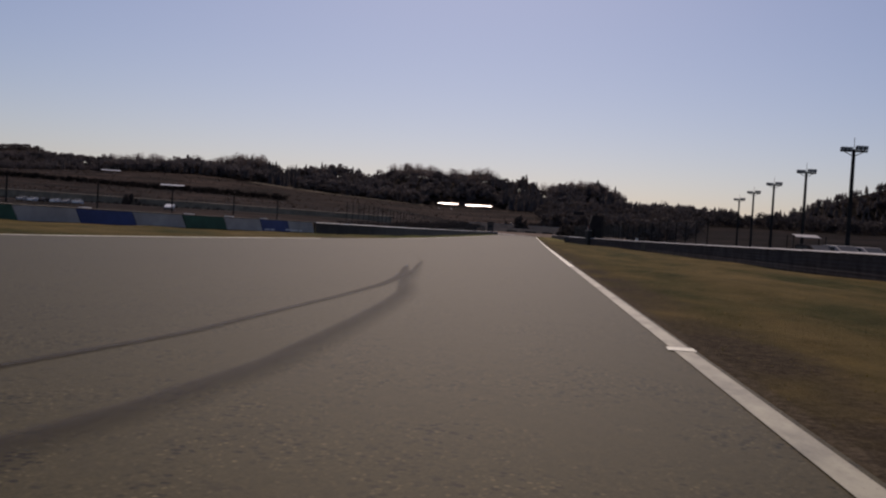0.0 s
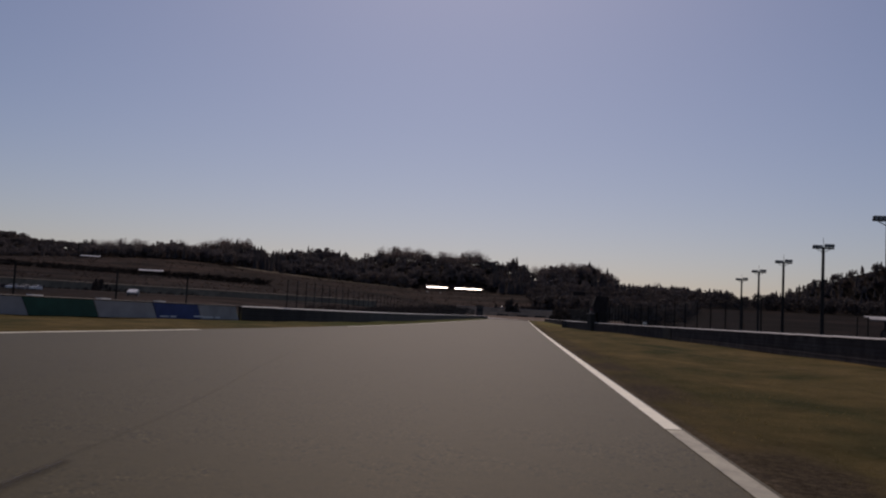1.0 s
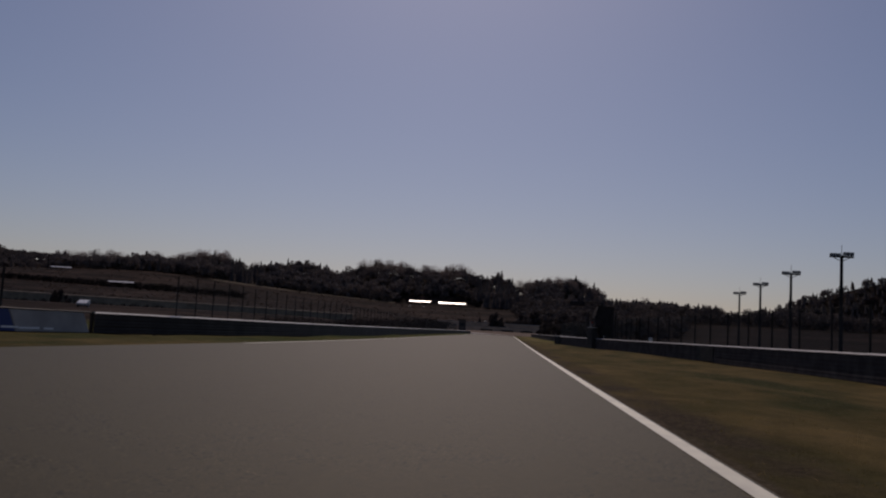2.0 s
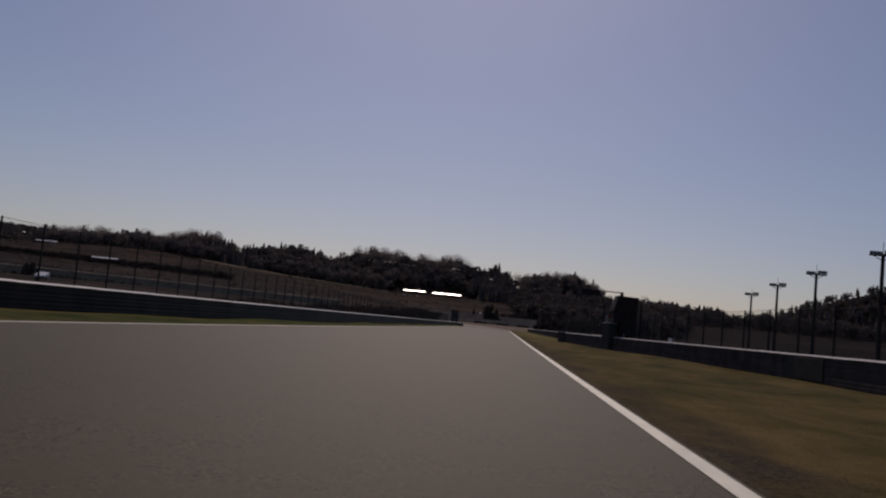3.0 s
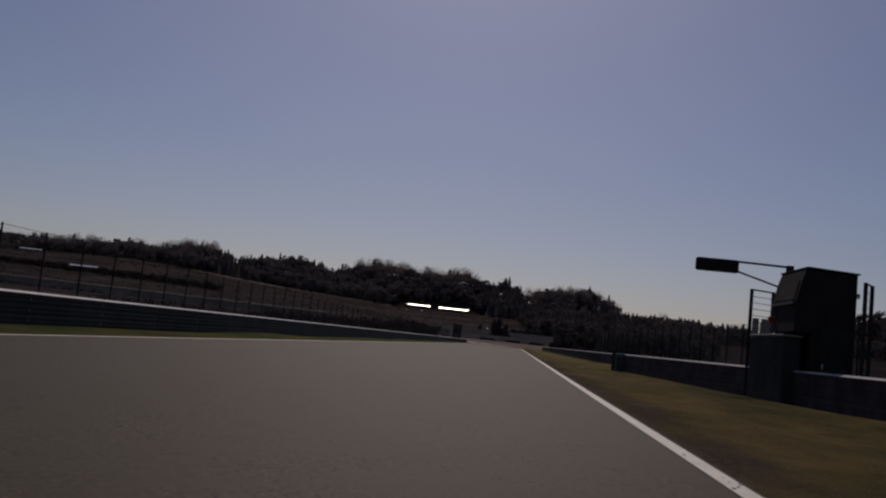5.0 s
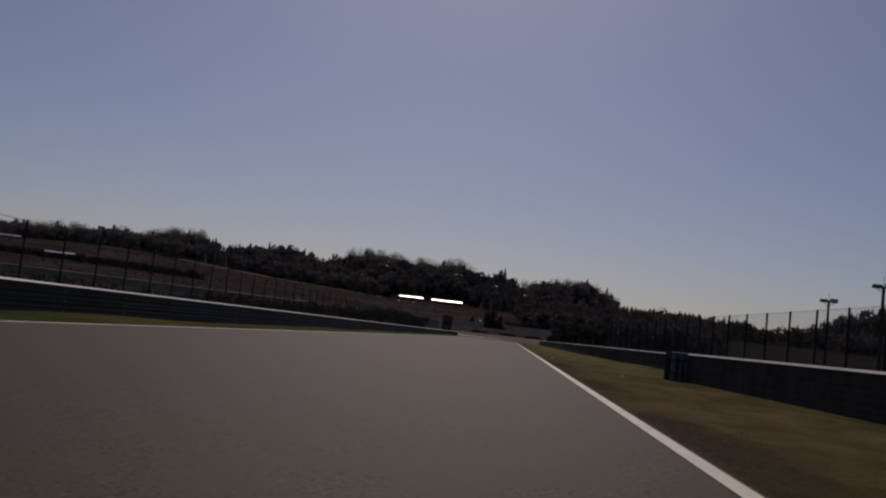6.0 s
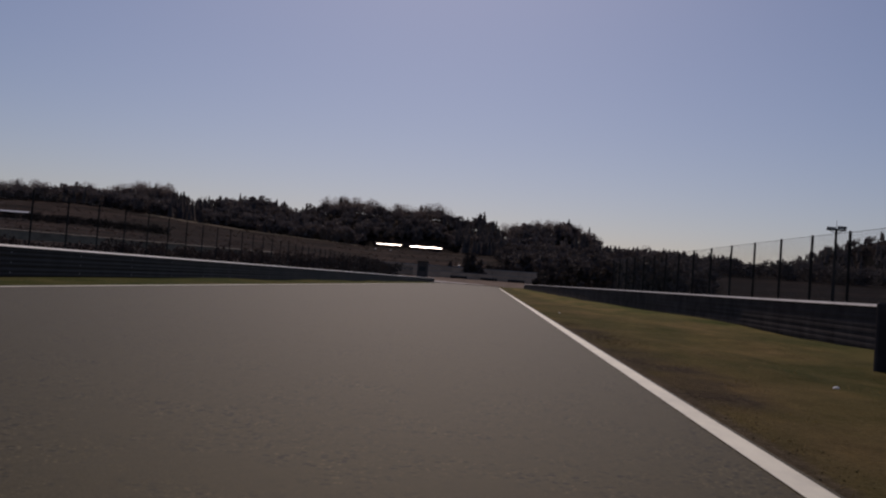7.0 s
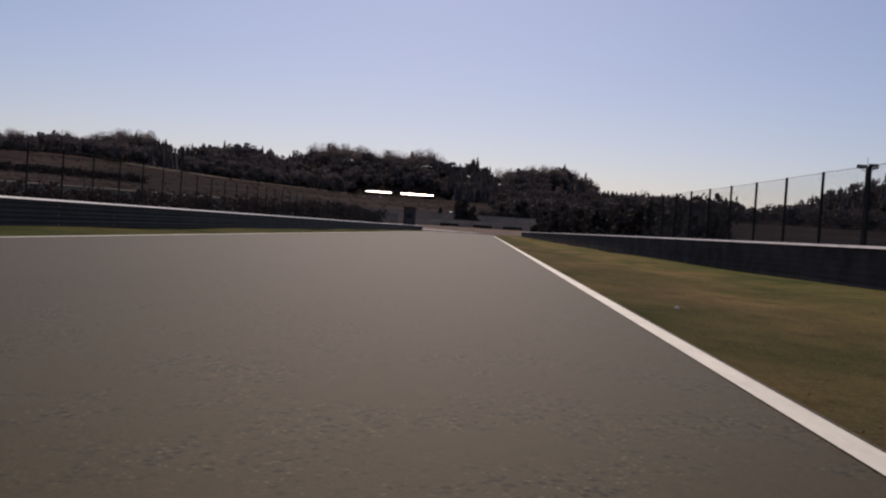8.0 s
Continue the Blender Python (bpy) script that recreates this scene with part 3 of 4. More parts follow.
guardrail(((10.6, -36), (10.2, 20), (9.6, 55), (9.1, 80), (7.7, 95), (6.45, 105.5), (6.2, 108.7)), "long dark steel guardrail with pale cap beside the turf", -1)
guardrail(((5.85, 111.0), (4.69, 127.3)), "short dark guardrail beyond the marshal booth", -1)
guardrail(((6.5, 135.5), (6.8, 148), (6.3, 162), (5.6, 178), (5.35, 200), (5.4, 290)), "dark guardrail set back behind the turf strip", -1)


# ---- soft barrier with coloured covers on the outside of the bend ----
def cover_panel(name, mat, length, h=0.82, slant=0.42, depth=0.55):
    """A belt-faced block along y with slanted ends, slightly rounded at the top."""
    out = [(0.0, 0.0), (length, 0.0), (length - slant, h), (-slant, h)]
    return prism(name, mat, out, "x", -depth, 0.0, bevel=0.03)


barrier = thing("soft_barrier", pose(0, 0, 0), "safety barrier covered in white, blue and green panels", "barrier")
BAR_PATH = ((-45, -2), (-34, 22), (-26.6, 42.5), (-22.6, 51.6), (-20.1, 58.3), (-18.2, 66.2))
cells = along(BAR_PATH[::-1], 3.82)
cols = [OFFWHITE, BLUE, OFFWHITE, GREEN]
data = {m.name: cover_panel("panel", m, 3.80) for m in (OFFWHITE, BLUE, GREEN)}
top_strip = box("top_strip", BLACK, -0.6, 0.0, 0.80, 0.02, 3.83, 0.86, bevel=0.015)
for k, (x, y, h) in enumerate(cells[1:]):
    c = cols[k % 4]
    xn, yn, _ = cells[k]
    m = pose(x, y, float(road_z(y)) - 0.02, 0, 0, math.degrees(math.atan2(-(xn - x), yn - y)))
    p = part("panel", data[c.name], barrier, m, {"weathered_white": "off-white cover panel", "blue_cover": "blue cover panel", "green_cover": "dark green cover panel"}[c.name])
    part("top_strip", top_strip, barrier, m)
    if k in (0, 1):
        for j, (u, l, z) in enumerate(((3.1, 0.8, 0.13), (0.2, 0.7, 0.10), (1.05, 0.5, 0.10)) if k else ((0.1, 1.0, 0.11), (1.3, 0.5, 0.10))):
            part("lettering_bar", box("lettering_bar", WHITE, -0.002, u, z, 0.004, u + l, z + 0.07, bevel=0), p, pose(0, 0, 0), "white bars of unreadable lettering")
marker = box("plate", WHITE, -0.35, 0.0, 0.0, -0.05, 0.66, 0.05, bevel=0.015)
for k in (2, 3, 4, 6, 8, 9):
    x, y, h = cells[k]
    t = thing("sandbag", pose(x, y, float(road_z(y)) + 0.842, 0, 0, h + 180), "small white bag lying on the barrier top", "sandbag", "bags on the barrier")
    part("bag", marker, t)


# ---- wire fences ----
def fence_meshes(h, bay, wires, thick):
    post = rod("post", POST, (0, 0, -0.3), (0, 0, h), thick, 8)
    bm = bmesh.new()
    bars = [((0.03, 0, z), (0.03, bay, z), 0.055 * thick) for z in np.linspace(0.9, h - 0.05, wires)] + [((0.03, y, 0.9), (0.03, y, h - 0.05), 0.055 * thick) for y in np.linspace(0, bay, wires + 1)[:-1]]
    for p, q, r in bars:
        p, q = Vector(p), Vector(q)
        bmesh.ops.create_cone(bm, cap_ends=False, segments=3, radius1=r, radius2=r, depth=(q - p).length,
                              matrix=Matrix.Translation((p + q) / 2) @ (q - p).to_track_quat("Z", "Y").to_matrix().to_4x4())
    return post, from_bm("wire_net", bm, WIRE), rod("top_cable", POST, (0.0, 0, h - 0.03), (0.0, bay, h - 0.03), 0.007, 5)


def fence(path, h, bay, wires, label, thick=0.045):
    f = thing("debris_fence", pose(0, 0, 0), label, "fence")
    post, net, cable = fence_meshes(h, bay, wires, thick)
    pts = along(path, bay)
    for (x, y, a), nxt in zip(pts, pts[1:] + [None]):
        z = float(land(x, y)) - 0.02
        m = pose(x, y, z, 0, 0, math.degrees(math.atan2(-(nxt[0] - x), nxt[1] - y)) if nxt else a)
        part("post", post, f, m)
        if nxt:
            part("wire_net", net, f, m)
            part("top_cable", cable, f, m)
    return f


fence(((10.75, 116.3), (10.2, 129.8), (9.05, 154.1), (8.55, 162.2), (7.9, 176), (7.7, 184)), 3.12, 2.7, 28, "tall wire debris fence on dark steel posts")
fence(((12.0, 66), (10.6, 82), (9.4, 98), (8.9, 106)), 2.75, 3.1, 24, "wire debris fence behind the long guardrail")
fence(((-16.9, 71.67), (-16.8, 120), (-17.0, 290)), 2.76, 2.44, 18, "wire fence on dark posts behind the guardrail", 0.032)
fence(((-36, 20), (-28.2, 42.5), (-22.0, 58), (-19.2, 69)), 2.3, 5.8, 18, "wire fence on dark posts behind the coloured barrier")

# ---- marshal booth, signal arm and wall block ----
z0 = float(road_z(110))
block = thing("wall_block", pose(5.97, 109.85, z0, 0, 0, 4.7), "mossy grey concrete block closing the guardrail gap", "concrete block")
part("block", box("block", SLATE, -0.25, -1.25, -0.2, 0.25, 1.25, 1.80, bevel=0.04), block)
part("coping", box("coping", CONCRETE, -0.28, -1.28, 1.80, 0.28, 1.28, 1.86, bevel=0.015), block, label="pale worn coping")

booth = thing("marshal_booth", pose(7.0, 109.5, z0), "dark charcoal marshal booth with a slanted front", "booth")
wall_out = [(-0.50, 0.0), (0.63, 0.0), (0.63, 3.62), (-0.72, 3.70), (-0.82, 3.40), (-0.96, 2.80), (-0.98, 1.95), (-0.50, 1.93)]
part("wall", prism("wall", CHARCOAL, wall_out, "y", -1.1, 1.1, 0.015), booth)
part("roof", prism("roof", POST, [(-0.74, 3.705), (0.66, 3.63), (0.66, 3.67), (-0.74, 3.745)], "y", -1.2, 1.2, 0.006), booth)
part("window", prism("window", HATCH, [(-0.950, 2.84), (-0.832, 3.36), (-0.852, 3.366), (-0.970, 2.846)], "y", -0.9, 0.9, 0.0), booth, label="closed dark slanted hatch")
part("window_frame", prism("window_frame", BLACK, [(-1.02, 2.70), (-0.965, 2.70), (-0.965, 2.78), (-1.02, 2.78)], "y", -1.0, 1.0, 0.003), booth)
part("door", box("door", POST, -0.28, -1.135, 0.05, 0.45, -1.105, 2.1, bevel=0.006), booth)
part("handle", rod("handle", CAP, (-0.2, -1.165, 1.0), (-0.2, -1.165, 1.15), 0.012), booth)
part("orange_box", box("orange_box", RED, -1.12, 0.7, 2.2, -0.99, 0.9, 2.4, bevel=0.01), booth, label="small red warning box")
for u, v in ((-0.45, -1.0), (0.55, -1.0), (-0.45, 1.0), (0.55, 1.0)):
    part("leg", box("leg", POST, u - 0.05, v - 0.05, -0.3, u + 0.05, v + 0.05, 0.0, bevel=0), booth)

arm = thing("signal_arm", pose(6.98, 112.2, z0), "steel mast with a signal panel on a long arm", "signal")
part("mast", rod("mast", POST, (0, 0, -0.3), (0, 0, 4.12), 0.075, 10), arm)
part("mast_head", box("mast_head", POST, -0.10, -0.09, 3.45, 0.10, 0.09, 4.18, bevel=0.01), arm)
part("top_bar", rod("top_bar", POST, (0, 0, 4.13), (-1.66, 0, 4.16), 0.035, 8), arm)
part("strut", rod("strut", POST, (-0.05, 0, 3.40), (-1.66, 0, 3.86), 0.03, 8), arm)
panel = part("signal_panel", box("signal_panel", CHARCOAL, -2.93, -0.09, 3.78, -1.59, 0.09, 4.20, bevel=0.05), arm, label="dark signal lamp panel")
for k in range(5):
    part("lamp", rod("lamp", GLASS_DARK, (-2.72 + k * 0.22, 0.085, 3.99), (-2.72 + k * 0.22, 0.125, 3.99), 0.085, 14), panel)
    part("hood", box("hood", BLACK, -2.80 + k * 0.22, 0.09, 4.075, -2.64 + k * 0.22, 0.2, 4.09, bevel=0), panel)

for x, w in ((6.02, 0.20), (6.36, 0.34)):
    nb = thing("notice_board", pose(x, 112.15, z0), "pale board fixed behind the booth fence", "board", "boards behind the booth")
    part("board", box("board", OFFWHITE, -w / 2, -0.02, 1.80, w / 2, 0.02, 2.42, bevel=0.01), nb)
    part("leg", box("leg", POST, -0.03, 0.02, -0.2, 0.03, 0.06, 2.3, bevel=0.0), nb)
gantry = thing("booth_fence", pose(0, 0, z0), "short wire fence frame round the marshal booth", "fence")
for x, y in ((5.75, 111.8), (6.55, 112.3), (7.70, 107.6), (7.30, 107.0)):
    part("post", rod("post", POST, (x, y, -0.2), (x, y, 3.3), 0.055, 8), gantry)
for (xa, ya), (xb, yb) in (((5.75, 111.8), (6.55, 112.3)), ((7.70, 107.6), (7.30, 107.0))):
    for z in np.linspace(0.9, 3.27, 13):
        part("wire", rod("wire", WIRE, (xa, ya, z), (xb, yb, z), 0.009, 4), gantry)
    part("rail", rod("rail", POST, (xa, ya, 3.28), (xb, yb, 3.28), 0.025, 6), gantry)

# end pillar of the short guardrail: upright tubes in a bundle
pil = thing("barrier_end", pose(4.22, 131.0, 0), "grey-green bundle of upright pipes ending the guardrail", "barrier end")
part("end_plate", box("end_plate", BEAM, -0.42, 0.05, -0.1, 0.25, 0.13, 0.88, bevel=0.02), pil, label="dark flat end plate")
for k in range(6):
    u, v = -0.20 + 0.19 * (k % 3), -0.40 + 0.19 * (k // 3)
    part("pipe", rod("pipe", PIPE, (u, v, -0.1), (u + 0.015 * (k % 2), v, 0.88), 0.088, 14), pil)
    part("end_cap", rod("end_cap", CAP, (u + 0.015 * (k % 2), v, 0.88), (u + 0.015 * (k % 2), v, 0.91), 0.080, 14), pil)
for z in (0.2, 0.62):
    part("strap", box("strap", BEAM, -0.31, -0.50, z, 0.30, -0.488, z + 0.05, bevel=0.004), pil)

for x, y, l in ((9.22, 78.0, 3.4),):
    t = thing("backing_board", pose(x - 0.14, y, float(road_z(y)), 0, 0, 2.0), "grey board fixed to the guardrail face", "board", "boards on the guardrail")
    part("board", box("board", SLATE, -0.02, 0, 0.05, 0.02, l, 0.78, bevel=0.01), t)


# ---- floodlight masts ----
def floodlight(x, y, top):
    zb = float(land(x, y))
    t = thing("floodlight_mast", pose(x, y, zb, 0, 0, 0), "tall dark steel floodlight mast with a wide lamp head", "floodlight", "floodlight masts in a row")
    h = top - zb
    part("mast", rod("mast", POST, (0, 0, -0.5), (0, 0, h), 0.34, 12, 0.24), t)
    part("base", box("base", CONCRETE, -0.7, -0.7, -0.3, 0.7, 0.7, 0.35, bevel=0.05), t)
    part("lightning_rod", rod("lightning_rod", POST, (0, 0, h), (0, 0, h + 1.7), 0.04, 6), t)
    head = part("lamp_frame", box("lamp_frame", POST, -1.85, -0.3, h - 0.35, 1.85, 0.3, h - 0.1, bevel=0.03), t)
    for s in (-1, 1):
        part("arm", rod("arm", POST, (0, 0, h - 1.0), (s * 1.4, 0, h - 0.3), 0.06, 6), t)
        for k in range(3):
            u = s * (0.5 + 0.55 * k)
            part("lamp", box("lamp", CHARCOAL, u - 0.24, -0.45, h - 0.15 + 0.12 * s, u + 0.24, 0.2, h + 0.42 + 0.12 * s, bevel=0.05), head)
            part("lens", box("lens", LAMPGLASS, u - 0.2, -0.47, h - 0.10 + 0.12 * s, u + 0.2, -0.452, h + 0.36 + 0.12 * s, bevel=0), head)
    return t


for x, y, top in ((38, 90, 15.5), (44.2, 129, 15.9), (52.1, 176.3, 16.5), (56.5, 215.2, 16.5), (61.3, 253.7, 16.6), (66.7, 294, 16.5)):
    floodlight(x, y, top)


# ---- trees ----
def conifer(seed):
    r = random.Random(seed)
    v, f = [], []
    h = 1.0
    tiers, n = 9, 9
    for k in range(tiers):
        t = k / tiers
        zb, zt, rad = 0.12 + 0.86 * t, 0.12 + 0.86 * min(1, t + 2.1 / tiers) + 0.02, 0.21 * (1 - t) ** 0.85 + 0.015
        a0, base = r.uniform(0, 6.28), len(v)
        v.append((r.uniform(-.01, .01), r.uniform(-.01, .01), zt))
        for i in range(2 * n):
            q = rad * (r.uniform(0.8, 1.2) if i % 2 == 0 else r.uniform(0.35, 0.6))
            v.append((q * math.cos(a0 + i * math.pi / n), q * math.sin(a0 + i * math.pi / n), zb - (0.03 if i % 2 == 0 else -0.02) * r.uniform(0.4, 1.4)))
        f += [(base, base + 1 + i, base + 1 + (i + 1) % (2 * n)) for i in range(2 * n)]
    return np.array(v), np.array(f)


def crown(seed, leaves=230, lumps=7, wide=0.34, low=0.22, size=0.055):
    """Leaf clumps round several lumps, with gaps, on a short trunk."""
    r = np.random.RandomState(seed)
    c = np.stack([r.uniform(-wide, wide, lumps) * 0.75, r.uniform(-wide, wide, lumps) * 0.75, r.uniform(low + 0.12, 0.86, lumps)], 1)
    rad = r.uniform(0.12, 0.22, lumps)
    k = r.randint(0, lumps, leaves)
    d = r.normal(size=(leaves, 3))
    d /= np.linalg.norm(d, axis=1)[:, None]
    p = c[k] + d * (rad[k] * r.uniform(0.55, 1.08, leaves))[:, None]
    # the sprays lie roughly along the outside of their lump
    out = d + 0.7 * r.normal(size=(leaves, 3))
    a = np.cross(out, r.normal(size=(leaves, 3)))
    a /= np.linalg.norm(a, axis=1)[:, None]
    b = np.cross(out, a)
    b /= np.linalg.norm(b, axis=1)[:, None]
    s = (size * r.uniform(0.6, 1.5, leaves))[:, None]
    v = np.stack([p + a * s, p + b * s * 0.8, p - a * s * 0.9, p - b * s], 1).reshape(-1, 3)
    i = np.arange(leaves) * 4
    return v, np.concatenate([np.stack([i, i + 1, i + 2], 1), np.stack([i, i + 2, i + 3], 1)])


def limbs(seed, twigs=4):
    """A bare trunk with forking limbs, as slim three-sided bars."""
    r = random.Random(seed)
    v, f = [], []

    def bar(p, q, r0, r1):
        ax = (q - p).normalized()
        s = ax.cross(Vector((0.3, 0.9, 0.1))).normalized()
        t = ax.cross(s)
        b = len(v)
        for c, rr in ((p, r0), (q, r1)):
            for k in range(3):
                w = c + (s * math.cos(k * 2.094) + t * math.sin(k * 2.094)) * rr
                v.append((w.x, w.y, w.z))
        for k in range(3):
            n = (k + 1) % 3
            f.append((b + k, b + n, b + 3 + n))
            f.append((b + k, b + 3 + n, b + 3 + k))

    def grow(p, way, length, rad, depth):
        q = p + way * length
        bar(p, q, rad, rad * 0.65)
        if depth == 0:
            return
        for _ in range(3 if depth > 1 else 4):
            w = (way + Vector((r.uniform(-.75, .75), r.uniform(-.75, .75), r.uniform(-.05, .55)))).normalized()
            grow(p.lerp(q, r.uniform(0.6, 1.0)), w, length * r.uniform(0.55, 0.8), rad * 0.55, depth - 1)
    grow(Vector((0, 0, -0.03)), Vector((r.uniform(-.05, .05), r.uniform(-.05, .05), 1)), 0.33, 0.018, int(twigs) if twigs > 1 else 2)
    return np.array(v), np.array(f)


def scatter(name, kinds, spots, mat, label, category):
    """Many trees or bushes that nobody could count, joined into one object."""
    vs, fs, base = [], [], 0
    r = np.random.RandomState(len(spots) + 7)
    for x, y, z, h, wd in spots:
        v, f = kinds[r.randint(len(kinds))]
        a = r.uniform(0, 6.283)
        c, s = math.cos(a), math.sin(a)
        k = h * wd
        vs.append(np.stack([x + k * (v[:, 0] * c - v[:, 1] * s), y + k * (v[:, 0] * s + v[:, 1] * c), z + h * v[:, 2]], 1))
        fs.append(f + base)
        base += len(v)
    V, F = np.concatenate(vs), np.concatenate(fs)
    me = bpy.data.meshes.new(name)
    me.vertices.add(len(V))
    me.vertices.foreach_set("co", V.ravel())
    me.loops.add(F.size)
    me.loops.foreach_set("vertex_index", F.ravel())
    me.polygons.add(len(F))
    me.polygons.foreach_set("loop_start", np.arange(len(F)) * 3)
    me.polygons.foreach_set("loop_total", np.full(len(F), 3))
    me.update(calc_edges=True)
    me.materials.append(mat)
    return tagged(new(name, me), label, category, kind="stuff")


CONIFERS = [conifer(i) for i in range(5)]
CROWNS = [crown(20 + i, 225, 9, 0.36, 0.04, 0.059) for i in range(6)]
TRUNKS = [limbs(60 + i, False) for i in range(3)]


def twiggy(seed):
    """A leafless tree: forking limbs inside a round haze of thin twigs."""
    v, f = limbs(seed, 3)
    r = np.random.RandomState(seed)
    n = 260
    d = r.normal(size=(n, 3))
    d /= np.linalg.norm(d, axis=1)[:, None]
    p = np.array([0, 0, 0.60]) + d * np.array([0.33, 0.33, 0.40]) * r.uniform(0.15, 1.0, n)[:, None] ** 0.7
    a = d * 0.6 + r.normal(size=(n, 3)) * 0.5
    a *= (r.uniform(0.04, 0.09, n) / np.linalg.norm(a, axis=1))[:, None]
    b = r.normal(size=(n, 3))
    b *= (0.0095 / np.linalg.norm(b, axis=1))[:, None]
    w = np.stack([p - a, p + b, p + a, p - b], 1).reshape(-1, 3)
    i = np.arange(n) * 4 + len(v)
    return np.concatenate([v, w]), np.concatenate([f, np.stack([i, i + 1, i + 2], 1), np.stack([i, i + 2, i + 3], 1)])


BARES = [twiggy(40 + i) for i in range(5)]
SHRUBS = [crown(80 + i, 40, 9, 0.6, -0.05, 0.13) for i in range(5)]
THICK = [crown(90 + i, 170, 11, 0.5, -0.08, 0.06) for i in range(4)]

# what grows along the ridge, across at 725 m: from, to, bare share, conifer share
STRETCHES = ((-700, -375, 0.25, 0.05), (-375, -322, 0.7, 0.0), (-322, -295, 0.05, 0.05), (-295, -232, 0.65, 0.05), (-232, -205, 0.1, 0.7), (-205, -128, 0.04, 0.1),
             (-128, -84, 0.6, 0.0), (-84, -58, 0.7, 0.0), (-58, -30, 0.4, 0.1), (-30, -16, 0.1, 0.6), (-16, 5, 0.1, 0.5), (5, 62, 0.3, 0.2), (62, 150, 0.12, 0.3), (150, 520, 0.0, 0.62))
rw = np.random.RandomState(11)
con, eve, bare, slope = [], [], [], []


def plant(x, y, small):
    q = x / y * 725
    b, c = next(((b, c) for lo, hi, b, c in STRETCHES if lo <= q < hi), (0.1, 0.2))
    near = smooth(665, 715, y)
    z = float(land(x, y)) - 0.4
    k = rw.rand()
    small = small * (0.6 if q > 165 else 1.0)
    if y > 700 and k < min(0.65, 0.95 * b):
        bare.append((x, y, z, rw.uniform(8.0, 12.5) * small * (1 + 0.1 * near), rw.uniform(0.9, 1.3)))
    elif k < (b + c if y > 700 else 1.5 * c):
        con.append((x, y, z, rw.uniform(8, 13) * small, rw.uniform(0.8, 1.15)))
    else:
        eve.append((x, y, z, rw.uniform(6.5, 11.5) * small * (1 - 0.18 * near * (b > 0.3)), rw.uniform(0.8, 1.3)))


for _ in range(3100):
    a = rw.uniform(-0.86, 0.62)
    y = 644 + 88 * rw.rand()
    x = a * y
    if -84 < x < -20 and y < 672:
        continue
    plant(x, y, 0.62 if a < -0.53 else 1.0)
# low dark growth on the back of the ridge closes the gaps under the leafless crowns
for _ in range(420):
    x, y = rw.uniform(-0.62, 0.12) * 730, rw.uniform(724, 736)
    eve.append((x, y, float(land(x, y)) - 0.5, rw.uniform(6.0, 7.8), rw.uniform(1.1, 1.5)))
# the wooded slope on the right comes further down
for _ in range(2300):
    a = rw.uniform(-0.02, 0.62)
    y = 345 + 300 * rw.rand()
    x = a * y + 14 + 22 * (1 - smooth(345, 420, y))
    if x / (y - 120) > 0.25 and y < 560:
        continue
    z = float(land(x, y)) - 0.3
    slope.append((x, y, z, rw.uniform(5.5, 10), rw.uniform(0.9, 1.3)))
for _ in range(700):
    x, y = rw.uniform(-1060, -760), rw.uniform(1330, 1450)
    eve.append((x, y, float(land(x, y)) - 1, rw.uniform(3, 5), 2.6))
# single conifers that stand out on the skyline: across, height of the tip
for x, tip in ((-12.0, 49.6), (-9.0, 50.9), (-0.1, 44.9), (-48.1, 51.0), (-219.4, 45.6), (-214.6, 46.3), (-207.2, 48.7), (-184.7, 52.3), (-136.1, 47.7), (-105.6, 51.1), (50.4, 49.8), (64.9, 44.9)):
    zb = float(land(x, 722)) - 0.5
    con.append((x, 722.0, zb, max(5.0, tip - zb), 0.75))
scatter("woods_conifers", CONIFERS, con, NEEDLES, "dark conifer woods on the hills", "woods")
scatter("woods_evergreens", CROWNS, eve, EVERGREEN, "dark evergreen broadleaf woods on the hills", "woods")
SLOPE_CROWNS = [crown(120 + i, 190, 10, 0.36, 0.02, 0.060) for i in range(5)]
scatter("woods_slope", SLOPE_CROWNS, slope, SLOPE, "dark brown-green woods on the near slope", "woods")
scatter("woods_trunks", TRUNKS, eve[::4], BARK, "trunks and limbs of the woods", "woods")
scatter("woods_bare", BARES, bare, TWIGS, "grey leafless trees along the ridge", "woods")

# russet scrub on the spectator bank and dark hedge lines on its terraces
scrub = []
for _ in range(1300):
    y = rw.uniform(360, 646)
    x = rw.uniform(-400, 20) * y / 560
    scrub.append((x, y, float(land(x, y)) - 0.15, rw.uniform(0.4, 1.1), rw.uniform(1.6, 3.0)))
scatter("bank_scrub", SHRUBS, scrub, RUSSET, "low russet winter scrub on the spectator bank", "scrub")
hedge = [(x, 498 + 5 * rw.rand(), float(land(x, 498)) - 0.3, rw.uniform(3.4, 4.6), 1.1) for x in np.arange(-440, -150, 0.85)]
hedge += [(x, 322 + 4 * rw.rand(), float(land(x, 322)) - 0.3, rw.uniform(0.9, 1.7), 1.2) for x in np.arange(-300, -118, 1.4)]
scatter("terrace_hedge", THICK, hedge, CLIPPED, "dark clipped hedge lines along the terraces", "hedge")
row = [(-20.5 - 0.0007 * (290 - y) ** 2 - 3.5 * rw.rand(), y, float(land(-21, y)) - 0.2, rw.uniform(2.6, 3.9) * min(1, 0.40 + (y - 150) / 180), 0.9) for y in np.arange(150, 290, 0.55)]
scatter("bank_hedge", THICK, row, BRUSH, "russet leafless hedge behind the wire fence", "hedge")


